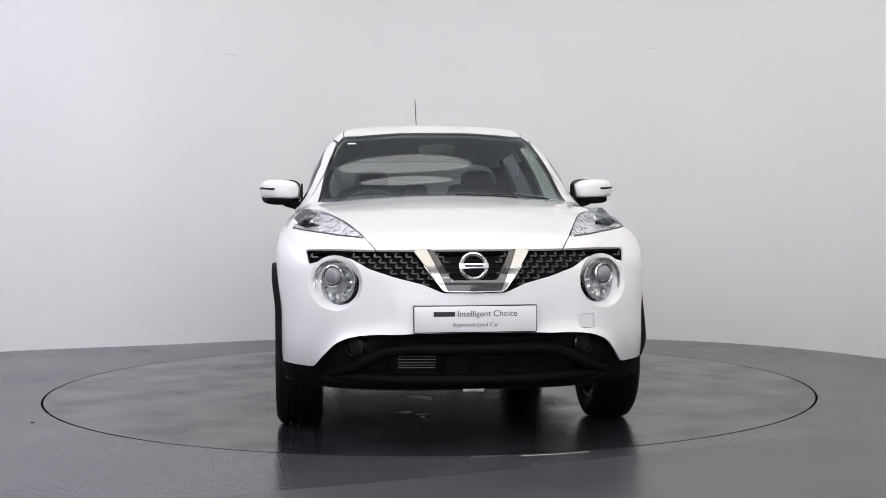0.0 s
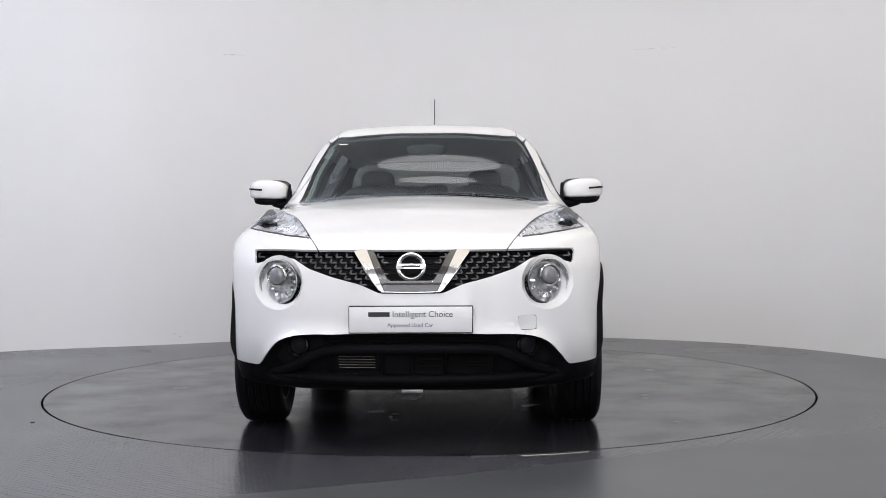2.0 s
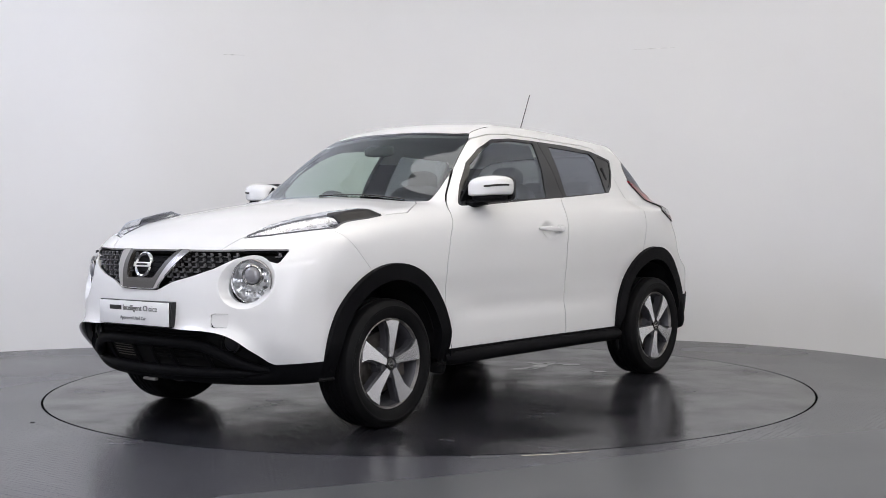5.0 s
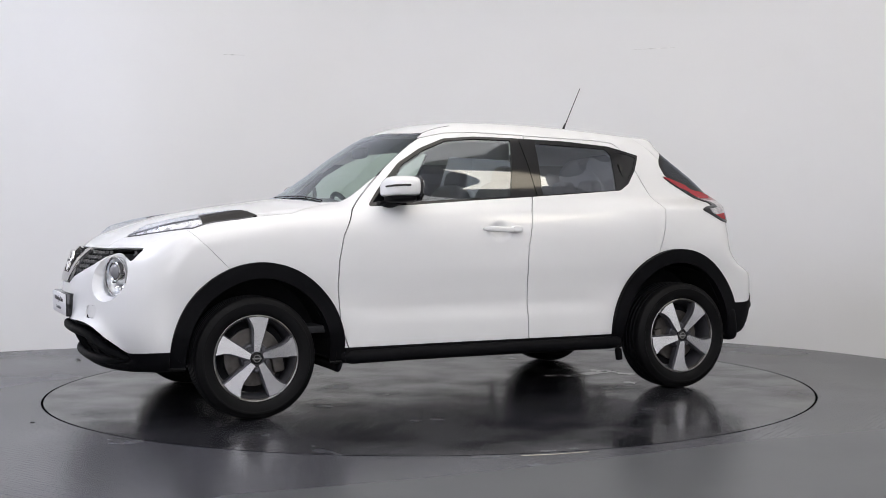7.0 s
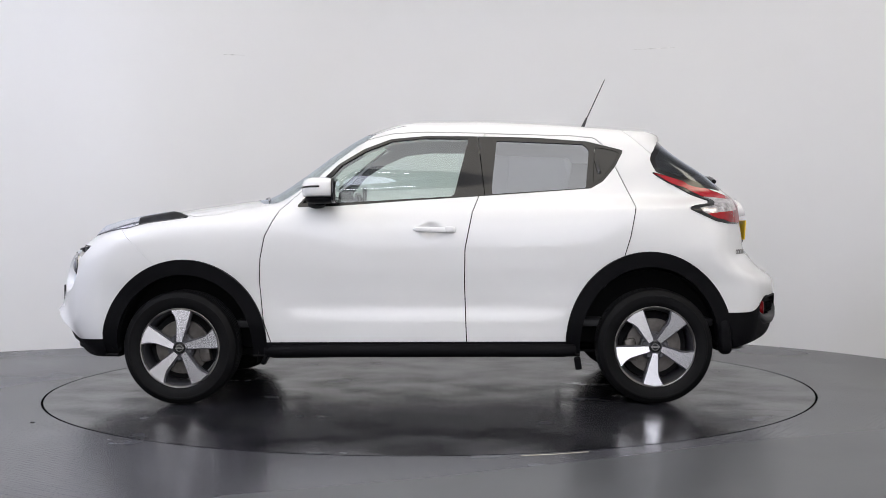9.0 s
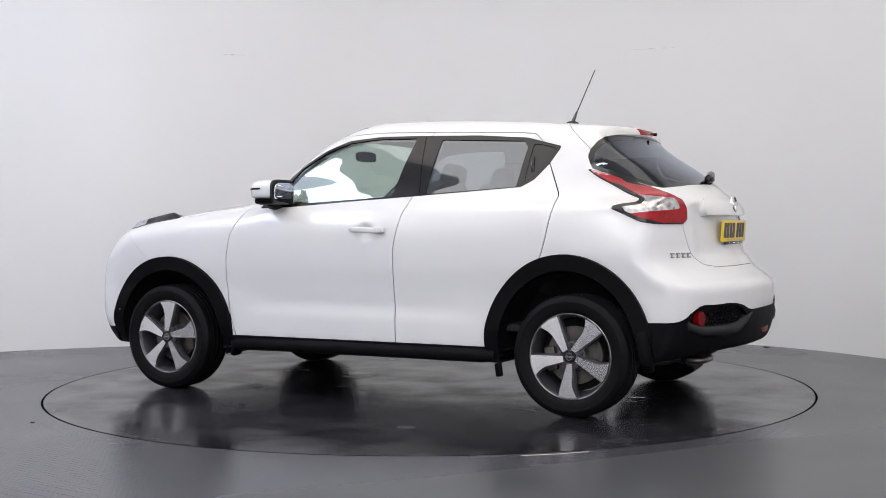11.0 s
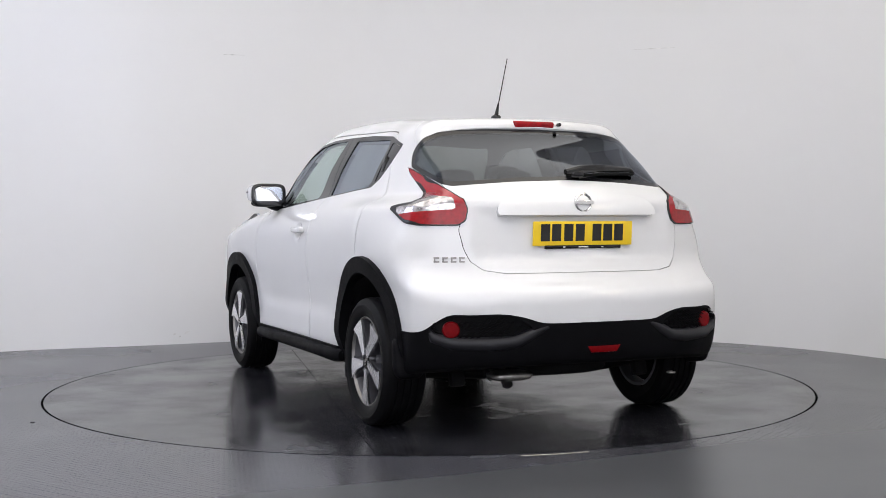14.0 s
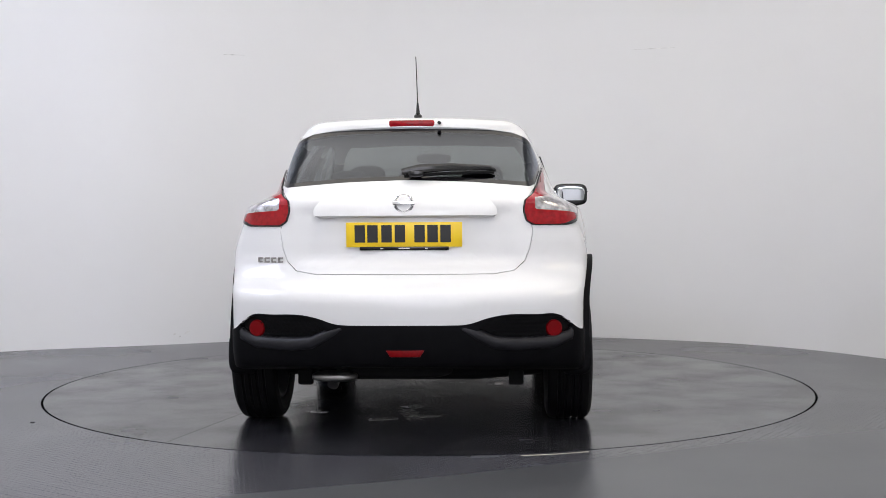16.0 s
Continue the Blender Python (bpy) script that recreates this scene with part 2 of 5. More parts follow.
def net(lo, hi, h):
    """Quads over the skin from a grid of step h, then drawn onto it."""
    ax = [np.arange(lo[k], hi[k] + h, h) for k in range(3)]
    X = np.stack(np.meshgrid(*ax, indexing="ij"), -1)
    v = skin(X)
    s = v < 0
    n = np.array(s.shape) - 1
    acc, cnt = np.zeros((*n, 3)), np.zeros(tuple(n))
    for k in range(3):
        a, b = [slice(None)] * 3, [slice(None)] * 3
        a[k], b[k] = slice(None, -1), slice(1, None)
        va, vb = v[tuple(a)], v[tuple(b)]
        cross = (va < 0) != (vb < 0)
        t = np.where(cross, va / np.where(cross, va - vb, 1), 0)
        pt = X[tuple(a)].copy()
        pt[..., k] += t * h
        i, j = [q for q in range(3) if q != k]
        for di in (0, 1):
            for dj in (0, 1):
                src, dst = [slice(None)] * 3, [slice(None)] * 3
                src[i] = slice(di, di + n[i])
                src[j] = slice(dj, dj + n[j])
                acc += np.where(cross[tuple(src)][..., None], pt[tuple(src)], 0)
                cnt += cross[tuple(src)]
    idx = -np.ones(tuple(n), int)
    live = cnt > 0
    idx[live] = np.arange(live.sum())
    V = onto_skin(acc[live] / cnt[live][:, None])
    F = []
    for k in range(3):
        a, b = [slice(None)] * 3, [slice(None)] * 3
        a[k], b[k] = slice(None, -1), slice(1, None)
        sa, sb = s[tuple(a)], s[tuple(b)]
        i, j = (k + 1) % 3, (k + 2) % 3
        w = np.argwhere(sa != sb)
        w = w[(w[:, i] > 0) & (w[:, j] > 0) & (w[:, i] < n[i]) & (w[:, j] < n[j])]
        q = []
        for di, dj in ((-1, -1), (0, -1), (0, 0), (-1, 0)):
            c = w.copy()
            c[:, i] += di
            c[:, j] += dj
            q.append(idx[c[:, 0], c[:, 1], c[:, 2]])
        q = np.stack(q, -1)
        flip = ~sa[w[:, 0], w[:, 1], w[:, 2]]
        q[flip] = q[flip][:, ::-1]
        F += [tuple(r) for r in q.tolist()]
    return V, F


def polygon(pts, r=0.0):
    """Signed distance to an outline in a plane, its corners rounded by r."""
    P = np.asarray(pts, float)

    def f(u, w):
        d = np.full(u.shape, 1e9)
        s = np.ones(u.shape)
        for i in range(len(P)):
            a, b = P[i], P[i - 1]
            e = b - a
            wx, wy = u - a[0], w - a[1]
            t = np.clip((wx * e[0] + wy * e[1]) / (e @ e), 0, 1)
            d = np.minimum(d, (wx - e[0] * t) ** 2 + (wy - e[1] * t) ** 2)
            c1, c2, c3 = w >= a[1], w < b[1], e[0] * wy > e[1] * wx
            s = np.where((c1 & c2 & c3) | (~c1 & ~c2 & ~c3), -s, s)
        return s * np.sqrt(d) - r
    return f


class Sheet:
    """Faces over the skin that can be cut along the zero line of a field."""

    def __init__(self, V, F):
        self.V, self.F = V, F

    def cut(self, field, gap=0.0):
        """Take away what lies inside the field and return it; gap is left open on both sides of the line."""
        inner, outer = self.split(field, -gap)
        if gap:
            _, outer = Sheet(outer.V, outer.F).split(field, gap)
        self.V, self.F = outer.V, outer.F
        return inner

    def split(self, field, level):
        if not self.F:
            return Sheet(self.V, []), Sheet(self.V, [])
        f = field(self.V) - level
        f = np.where(np.abs(f) < 1e-6, 1e-6, f)
        s = (f < 0).tolist()
        fl = f.tolist()
        ins, outs, extra, made = [], [], [], {}
        n = len(self.V)
        V = self.V

        def crossing(a, b):
            key = (a, b) if a < b else (b, a)
            if key not in made:
                t = fl[a] / (fl[a] - fl[b])
                made[key] = n + len(extra)
                extra.append(V[a] + (V[b] - V[a]) * t)
            return made[key]
        for face in self.F:
            k = sum([s[i] for i in face])
            if k == len(face):
                ins.append(face)
            elif k == 0:
                outs.append(face)
            else:
                A, B = [], []
                for i, a in enumerate(face):
                    b = face[(i + 1) % len(face)]
                    (A if s[a] else B).append(a)
                    if s[a] != s[b]:
                        c = crossing(a, b)
                        A.append(c)
                        B.append(c)
                if len(A) > 2:
                    ins.append(tuple(A))
                if len(B) > 2:
                    outs.append(tuple(B))
        W = np.vstack([V, np.array(extra)]) if extra else V
        return Sheet(W, ins), Sheet(W, outs)

    def halves(self):
        return [Sheet(self.V, [f for f in self.F if self.V[f[0], 1] * q > 0]) for q in (1, -1)]


def panel(name, sheet, mat, parent, label="", lift=0.0, depth=0.012, push=None):
    """A piece of the skin with a rim turned inwards. lift: metres proud of the skin; push: further shift by place."""
    used = sorted({i for f in sheet.F for i in f})
    at = {a: i for i, a in enumerate(used)}
    P = sheet.V[used]
    N = skin_normal(P)
    Q = P + N * lift
    if push:
        Q = Q + push(P, N)
    F = [tuple(at[i] for i in f) for f in sheet.F]
    count = defaultdict(int)
    for f in F:
        for a, b in zip(f, f[1:] + f[:1]):
            count[(a, b)] += 1
    rim = [(a, b) for a, b in count if (b, a) not in count]
    verts = [*Q]
    if depth and rim:
        ring = sorted({i for e in rim for i in e})
        o = {a: len(verts) + k for k, a in enumerate(ring)}
        verts += [Q[i] for i in ring]
        i_ = {a: len(verts) + k for k, a in enumerate(ring)}
        verts += [Q[i] - N[i] * depth for i in ring]
        F = F + [(o[b], o[a], i_[a], i_[b]) for a, b in rim]
    return mesh_ob(name, verts, F, mat, parent, label)
# ---- the room: a floor, a turntable let into it, one curved wall all round, a ceiling ----
WALLM = material("white_wall_paint", (0.80, 0.795, 0.785), 0.75, vary=0.015, scale=0.8, bump=0.06, bscale=25)
CEILM = material("white_ceiling_paint", (0.78, 0.78, 0.77), 0.8, vary=0.02, scale=1.0)


def tread(m, amount):
    """Rows of small raised lozenges, as on rolled floor plate."""
    nt = m.node_tree
    tc = next(n for n in nt.nodes if n.type == "TEX_COORD")
    waves = []
    for turn in (35, -55):
        mp = nt.nodes.new("ShaderNodeMapping")
        mp.inputs["Rotation"].default_value[2] = radians(turn)
        w = nt.nodes.new("ShaderNodeTexWave")
        w.inputs["Scale"].default_value = 11.0
        w.inputs["Distortion"].default_value = 0.15
        nt.links.new(tc.outputs["Object"], mp.inputs["Vector"])
        nt.links.new(mp.outputs["Vector"], w.inputs["Vector"])
        waves.append(w)
    x = nt.nodes.new("ShaderNodeMath")
    x.operation = "MULTIPLY"
    for k in (0, 1):
        nt.links.new(waves[k].outputs["Fac"], x.inputs[k])
    r = nt.nodes.new("ShaderNodeMapRange")
    r.inputs["From Min"].default_value, r.inputs["From Max"].default_value = 0.45, 0.75
    nt.links.new(x.outputs[0], r.inputs["Value"])
    u = nt.nodes.new("ShaderNodeBump")
    u.inputs["Strength"].default_value, u.inputs["Distance"].default_value = amount, 0.0025
    nt.links.new(r.outputs["Result"], u.inputs["Height"])
    b = nt.nodes["Principled BSDF"]
    old = b.inputs["Normal"].links
    if old:
        nt.links.new(old[0].from_socket, u.inputs["Normal"])
    nt.links.new(u.outputs["Normal"], b.inputs["Normal"])
    # worn patches: duller and paler smears over the paint
    n = nt.nodes.new("ShaderNodeTexNoise")
    n.inputs["Scale"].default_value, n.inputs["Detail"].default_value, n.inputs["Distortion"].default_value = 2.2, 8, 1.2
    nt.links.new(tc.outputs["Object"], n.inputs["Vector"])
    q = nt.nodes.new("ShaderNodeMapRange")
    q.inputs["From Min"].default_value, q.inputs["From Max"].default_value = 0.53, 0.72
    q.inputs["To Min"].default_value, q.inputs["To Max"].default_value = 0.0, 0.6
    nt.links.new(n.outputs["Fac"], q.inputs["Value"])
    c = nt.nodes.new("ShaderNodeMix")
    c.data_type = "RGBA"
    c.inputs[7].default_value = (0.048, 0.050, 0.052, 1)
    src = b.inputs["Base Color"].links[0].from_socket
    nt.links.new(q.outputs["Result"], c.inputs[0])
    nt.links.new(src, c.inputs[6])
    nt.links.new(c.outputs[2], b.inputs["Base Color"])
    return m


FLOORM = tread(material("grey_floor_paint", (0.057, 0.058, 0.069), 0.25, vary=0.10, scale=0.9, bump=0.04, bscale=90, rvary=0.05), 0.34)
TABLEM = tread(material("grey_turntable_paint", (0.017, 0.017, 0.021), 0.20, vary=0.35, scale=2.6, bump=0.08, bscale=40, rvary=0.09), 0.07)
BOARDM = material("grey_floor_board", (0.062, 0.064, 0.070), 0.32, vary=0.06, scale=1.2, bump=0.04, bscale=120, rvary=0.03)
PEELM = material("bare_steel_patch", (0.74, 0.74, 0.73), 0.22, metal=0.85, vary=0.2, scale=12)
SCUFFM = material("grey_scuff", (0.68, 0.67, 0.65), 0.8, vary=0.3, scale=30)
SEAMM = material("black_gap", (0.004, 0.004, 0.004), 0.7)


def wall_radius(deg):
    return curve(np.asarray(deg, float), [-60, -20, 0, 18.5, 30, 42.8, 55.6, 75, 90, 105, 118.8, 135, 149, 165, 185, 220, 270, 300],
                 [7.2, 4.5, 3.62, 3.36, 3.31, 3.24, 3.12, 3.03, 3.0, 3.0, 3.05, 3.28, 3.80, 4.35, 4.75, 5.8, 9.0, 7.2])


def wall_point(deg, out=0.0):
    d = (deg + 60) % 360 - 60
    r = float(wall_radius(d)) + out
    return r * math.cos(radians(deg)), r * math.sin(radians(deg))


WALL_H = 4.4
angles = [i * 1.5 for i in range(240)]
vs, fs = [], []
for z0, z1 in ((0.0, WALL_H),):
    for a in angles:
        x, y = wall_point(a)
        u, w = wall_point(a, 0.15)
        vs += [(x, y, z0), (x, y, z1), (u, w, z1), (u, w, z0)]
n = len(angles)
for i in range(n):
    j = (i + 1) % n
    for k in range(4):
        fs.append((i * 4 + k, i * 4 + (k + 1) % 4, j * 4 + (k + 1) % 4, j * 4 + k))
wall = tagged(mesh_ob("wall_curved", vs, fs, WALLM, sharp=40), "white painted curved studio wall with faint scuffs", "wall", kind="structure")
vs = [(*wall_point(a, 0.15), z) for z in (WALL_H, WALL_H + 0.12) for a in angles]
fs = [tuple(range(n))[::-1], tuple(range(n, 2 * n))] + [(i, (i + 1) % n, n + (i + 1) % n, n + i) for i in range(n)]
tagged(mesh_ob("ceiling", vs, fs, CEILM, smooth=False), "plain white painted studio ceiling", "ceiling", kind="structure")

# floor with a round pit for the table
m = 120
ring_a = [TABLE_R + 0.006, TABLE_R + 0.35]
vs, fs = [], []
for i in range(m):
    a = 360 * i / m
    c, s = math.cos(radians(a)), math.sin(radians(a))
    x, y = wall_point(a, 0.1)
    vs += [(c * ring_a[0], s * ring_a[0], -0.1), (c * ring_a[0], s * ring_a[0], 0), (c * ring_a[1], s * ring_a[1], 0), (x, y, 0)]
for i in range(m):
    j = (i + 1) % m
    fs += [(i * 4 + k, j * 4 + k, j * 4 + k + 1, i * 4 + k + 1)[::-1] for k in range(3)]
vs.append((0, 0, -0.1))
fs += [(len(vs) - 1, 4 * ((i + 1) % m), 4 * i)[::-1] for i in range(m)]
tagged(mesh_ob("floor", vs, fs, FLOORM, smooth=False), "smooth dark grey painted studio floor", "floor", kind="structure")
tagged(mesh_ob("floor_board", [(x, y, z) for z in (0.0005, 0.003) for x, y in ((-0.75, -2.92), (0.045, -2.63), (0.86, -2.237), (1.32, -1.994), (2.1, -1.69), (3.3, -1.25), (3.9, -4.5), (2.5, -6.6), (-2.5, -6.6))],
               [tuple(range(9, 18)), tuple(range(9))[::-1]] + [(i, (i + 1) % 9, 9 + (i + 1) % 9, 9 + i) for i in range(9)], BOARDM, smooth=False),
       "smooth pale grey board on the studio floor", "floor", kind="structure")
turntable = tagged(empty("turntable"), "round grey painted turntable flush with the floor", "turntable")
R_ = TABLE_R - 0.007
for sgn in (1, -1):
    # two plates on either side of one straight joint
    nrm, off = Vector((0.196, 0.981)), 0.655
    along = Vector((0.981, -0.196))
    half = math.sqrt(R_ * R_ - (off + 0.0015 * sgn) ** 2)
    a0 = math.atan2(*reversed(nrm * (off + 0.0015 * sgn) + along * half))
    a1 = math.atan2(*reversed(nrm * (off + 0.0015 * sgn) - along * half))
    if sgn > 0:
        span = (a1 - a0) % (2 * math.pi)
        ring = [(R_ * math.cos(a0 + span * i / 80), R_ * math.sin(a0 + span * i / 80)) for i in range(81)]
    else:
        span = (a0 - a1) % (2 * math.pi)
        ring = [(R_ * math.cos(a1 + span * i / 120), R_ * math.sin(a1 + span * i / 120)) for i in range(121)]
    part("table_plate", prism(bmesh.new(), ring, pose(0, 0, -0.05), 0.05), TABLEM, turntable, "grey painted steel floor plate", sharp=20)
part("table_base", revolve(bmesh.new(), [(TABLE_R - 0.02, -0.09), (TABLE_R - 0.02, -0.052), (0.01, -0.052)], n=96), SEAMM, turntable)
rnd = random.Random(11)


def blob(cx, cy, lx, ly, turn, n_=22):
    pts = []
    for i in range(n_):
        a = 2 * math.pi * i / n_
        k = rnd.uniform(0.45, 1.0)
        u, w = lx * k * math.cos(a), ly * k * math.sin(a)
        pts.append((cx + u * math.cos(turn) - w * math.sin(turn), cy + u * math.sin(turn) + w * math.cos(turn)))
    return pts


for args in ((-1.13, 0.04, 0.28, 0.06, 0.25), (-1.20, -0.04, 0.06, 0.10, 0.1), (-0.93, 0.03, 0.17, 0.05, -0.2), (-1.29, 0.16, 0.06, 0.10, 0.5), (-1.08, 0.52, 0.05, 0.07, 0.2), (0.42, 0.33, 0.035, 0.015, 0.3)):
    part("peeled_patch", prism(bmesh.new(), blob(*args), pose(0, 0, 0.0002), 0.001), PEELM, turntable, "pale peeled paint patch", sharp=20)
# a chipped stretch of the pit's edge, a dark speck
part("edge_chip", prism(bmesh.new(), [(0.37, -2.222), (0.52, -2.196), (0.66, -2.152), (0.665, -2.160), (0.52, -2.208), (0.38, -2.236)], pose(0, 0, 0.0002), 0.0012), material("bare_concrete", (0.36, 0.33, 0.27), 0.7, vary=0.2, scale=30), bpy.data.objects["floor"])
part("floor_speck", prism(bmesh.new(), [(-1.953 + 0.012 * math.cos(i), -1.308 + 0.012 * math.sin(i)) for i in range(6)], pose(0, 0, 0.0002), 0.002), SEAMM, bpy.data.objects["floor"])


def scuff(d0, d1, z0, z1, w, name="scuff_mark"):
    vs_, fs_ = [], []
    k = 10
    for i in range(k + 1):
        q = i / k
        x, y = wall_point(d0 + (d1 - d0) * q, -0.002)
        z = z0 + (z1 - z0) * q
        t_ = w * (0.3 + 0.7 * math.sin(math.pi * q)) * rnd.uniform(0.7, 1.2)
        vs_ += [(x, y, z - t_), (x, y, z + t_)]
    fs_ = [(2 * i, 2 * i + 1, 2 * i + 3, 2 * i + 2) for i in range(k)]
    return mesh_ob(name, vs_, fs_, SCUFFM, wall, "faint grey wall scuff")


for a in ((122.9, 119.6, 2.349, 2.352, 0.003), (57.4, 50.9, 2.378, 2.372, 0.003), (130.6, 130.2, 0.078, 0.084, 0.008), (129.0, 128.3, 0.085, 0.10, 0.008), (129.8, 129.5, 0.06, 0.065, 0.006)):
    scuff(*a)

# ceiling battens before the car
BATTEN = material("lit_tube", (0.9, 0.9, 0.9), 0.4, emit=(0.95, 0.98, 1.0, 22.0))
METALW = material("white_enamel", (0.75, 0.75, 0.75), 0.4, vary=0.03)


def batten(x, y, z, turn):
    b = tagged(empty("ceiling_batten", None, pose(x, y, z, 0, 0, turn)), "white enamelled batten lamp with lit tube", "lamp", group="ceiling battens")
    part("batten_body", box(bmesh.new(), (1.25, 0.09, 0.05), pose(0, 0, 0.03), 0.01), METALW, b)
    part("tube_lamp", tube(bmesh.new(), [(-0.58, 0, -0.02), (0, 0, -0.02), (0.58, 0, -0.02)], 0.018, 10), BATTEN, b, "lit white tube")
    for q in (-0.5, 0.5):
        part("hanger_rod", tube(bmesh.new(), [(q, 0, 0.05), (q, 0, WALL_H - z + 0.01)], 0.006, 8), METALW, b)


for x in (-2.6, -0.9, 0.9, 2.6):
    batten(x, -3.6, 3.6, 0)
    batten(x, -5.6, 3.6, 0)
# ---- the car: panels cut out of the skin ----
car = tagged(empty("car"), "white compact crossover car with black plastic arches", "car")
V0, F0 = net((-2.14, -0.96, 0.16), (2.2, 0.96, 1.62), 0.018)
body = Sheet(V0, F0)
HUB_X, HUB_Z, TYRE_R = 1.263, 0.306, 0.306


def front_x(y, z, d=0.0):
    """Where the nose lies at (y, z), d metres proud."""
    a, b = 1.2, 2.4
    for _ in range(40):
        m_ = (a + b) / 2
        if skin(np.array([[m_, y, z]]))[0] < d:
            a = m_
        else:
            b = m_
    return a


def rear_x(y, z, d=0.0):
    a, b = -1.0, -2.4
    for _ in range(40):
        m_ = (a + b) / 2
        if skin(np.array([[m_, y, z]]))[0] < d:
            a = m_
        else:
            b = m_
    return a


def side_y(x, z, d=0.0):
    a, b = 0.3, 1.2
    for _ in range(40):
        m_ = (a + b) / 2
        if skin(np.array([[x, m_, z]]))[0] < d:
            a = m_
        else:
            b = m_
    return a


def top_z(x, y, d=0.0):
    a, b = 0.6, 1.8
    for _ in range(40):
        m_ = (a + b) / 2
        if skin(np.array([[x, y, m_]]))[0] < d:
            a = m_
        else:
            b = m_
    return a


def in_side(f, low=0.42):
    return lambda p: np.maximum(f(p[:, 0], p[:, 2]), low - np.abs(p[:, 1]))


def in_front(f, low=1.45):
    return lambda p: np.maximum(f(np.abs(p[:, 1]), p[:, 2]), low - p[:, 0])


def in_rear(f, low=1.3):
    return lambda p: np.maximum(f(np.abs(p[:, 1]), p[:, 2]), p[:, 0] + low)


def in_plan(f, low=0.8):
    return lambda p: np.maximum(f(p[:, 0], np.abs(p[:, 1])), low - p[:, 2])


def arch_field(x, z, cx, rx, rz):
    zc = 0.31
    d = np.sqrt(((x - cx) / rx) ** 2 + (np.maximum(z - zc, 0) / rz) ** 2)
    return (d - 1) * rx


def arches(p, grow):
    x, a, z = p[:, 0], np.abs(p[:, 1]), p[:, 2]
    f = np.minimum(arch_field(x, z, 1.24, 0.365 + grow, 0.392 + grow), arch_field(x, z, -1.235, 0.365 + grow, 0.422 + grow))
    return np.maximum(f, 0.55 - a)


dlo = in_side(polygon([(0.63, 1.062), (0.54, 1.165), (0.422, 1.283), (0.287, 1.365), (0.14, 1.421), (-0.05, 1.437), (-0.29, 1.434), (-0.65, 1.424),
                       (-0.93, 1.402), (-1.02, 1.378), (-1.118, 1.352), (-1.07, 1.268), (-1.005, 1.192), (-0.94, 1.155), (-0.6, 1.132),
                       (-0.347, 1.116), (0.0, 1.096), (0.42, 1.068)], 0.008))
glass_front = in_side(polygon([(0.55, 1.088), (0.408, 1.274), (0.275, 1.352), (0.13, 1.408), (-0.05, 1.424), (-0.274, 1.421), (-0.197, 1.117), (0.42, 1.085)], 0.008))
glass_rear = in_side(polygon([(-0.444, 1.408), (-0.413, 1.127), (-0.908, 1.158), (-0.932, 1.355), (-0.91, 1.386)], 0.008))
quarter = in_side(polygon([(-0.975, 1.37), (-0.96, 1.18), (-1.0, 1.205), (-1.065, 1.28), (-1.10, 1.345), (-1.02, 1.365)], 0.004))
windscreen = in_plan(polygon([(0.34, -0.2), (0.34, 0.05), (0.305, 0.31), (0.275, 0.44), (0.238, 0.512), (0.30, 0.548), (0.5, 0.611), (0.765, 0.656), (0.845, 0.58), (0.915, 0.35), (0.95, 0.05), (0.95, -0.2)], 0.01), 1.03)
wrap = lambda p: (p[:, 0] + np.abs(p[:, 1])) * 0.7071
rear_outline = polygon([(-1.5, 1.168), (-1.24, 1.168), (-1.015, 1.158), (-0.80, 1.140), (-0.765, 1.138), (-0.70, 1.151), (-0.625, 1.180), (-0.548, 1.210), (-0.485, 1.238), (-0.478, 1.265), (-0.476, 1.30), (-0.492, 1.335), (-0.53, 1.375),
                        (-0.59, 1.402), (-0.68, 1.414), (-0.77, 1.420), (-1.0, 1.426), (-1.5, 1.426)], 0.004)
rear_glass = lambda p: np.maximum(rear_outline(wrap(p), p[:, 2]), p[:, 0] + 1.15)
grille_band = in_front(polygon([(-0.2, 0.848), (0.2, 0.848), (0.42, 0.848), (0.60, 0.852), (0.712, 0.850), (0.70, 0.793), (0.662, 0.803), (0.615, 0.824), (0.573, 0.828),
                                (0.514, 0.815), (0.442, 0.773), (0.337, 0.738), (0.218, 0.708), (0.134, 0.671), (0.0, 0.669), (-0.2, 0.669)], 0.003))
chrome_v = in_front(polygon([(0.252, 0.842), (0.168, 0.842), (0.098, 0.716), (-0.1, 0.716), (-0.1, 0.676), (0.128, 0.676)], 0.002))
headlight = in_front(lambda y, z: (np.hypot((y - 0.587) / 0.086, (z - 0.713) / 0.094) - 1) * 0.088)
headlight_ring = in_front(lambda y, z: (np.hypot((y - 0.587) / 0.116, (z - 0.710) / 0.118) - 1) * 0.116)
upper_lamp = in_plan(polygon([(1.825, 0.465), (1.70, 0.508), (1.55, 0.555), (1.4, 0.605), (1.30, 0.655), (1.24, 0.735), (1.235, 0.765), (1.33, 0.768), (1.45, 0.748), (1.50, 0.755),
                              (1.555, 0.775), (1.62, 0.735), (1.69, 0.665), (1.77, 0.565)], 0.004))
bonnet = in_plan(polygon([(2.06, -0.2), (2.04, 0.2), (1.95, 0.385), (1.825, 0.452), (1.70, 0.496), (1.55, 0.543), (1.4, 0.593), (1.29, 0.645), (1.235, 0.72), (1.19, 0.765),
                          (1.06, 0.772), (0.99, 0.735), (0.86, 0.66), (0.7, 0.5), (0.7, -0.2)], 0.006))
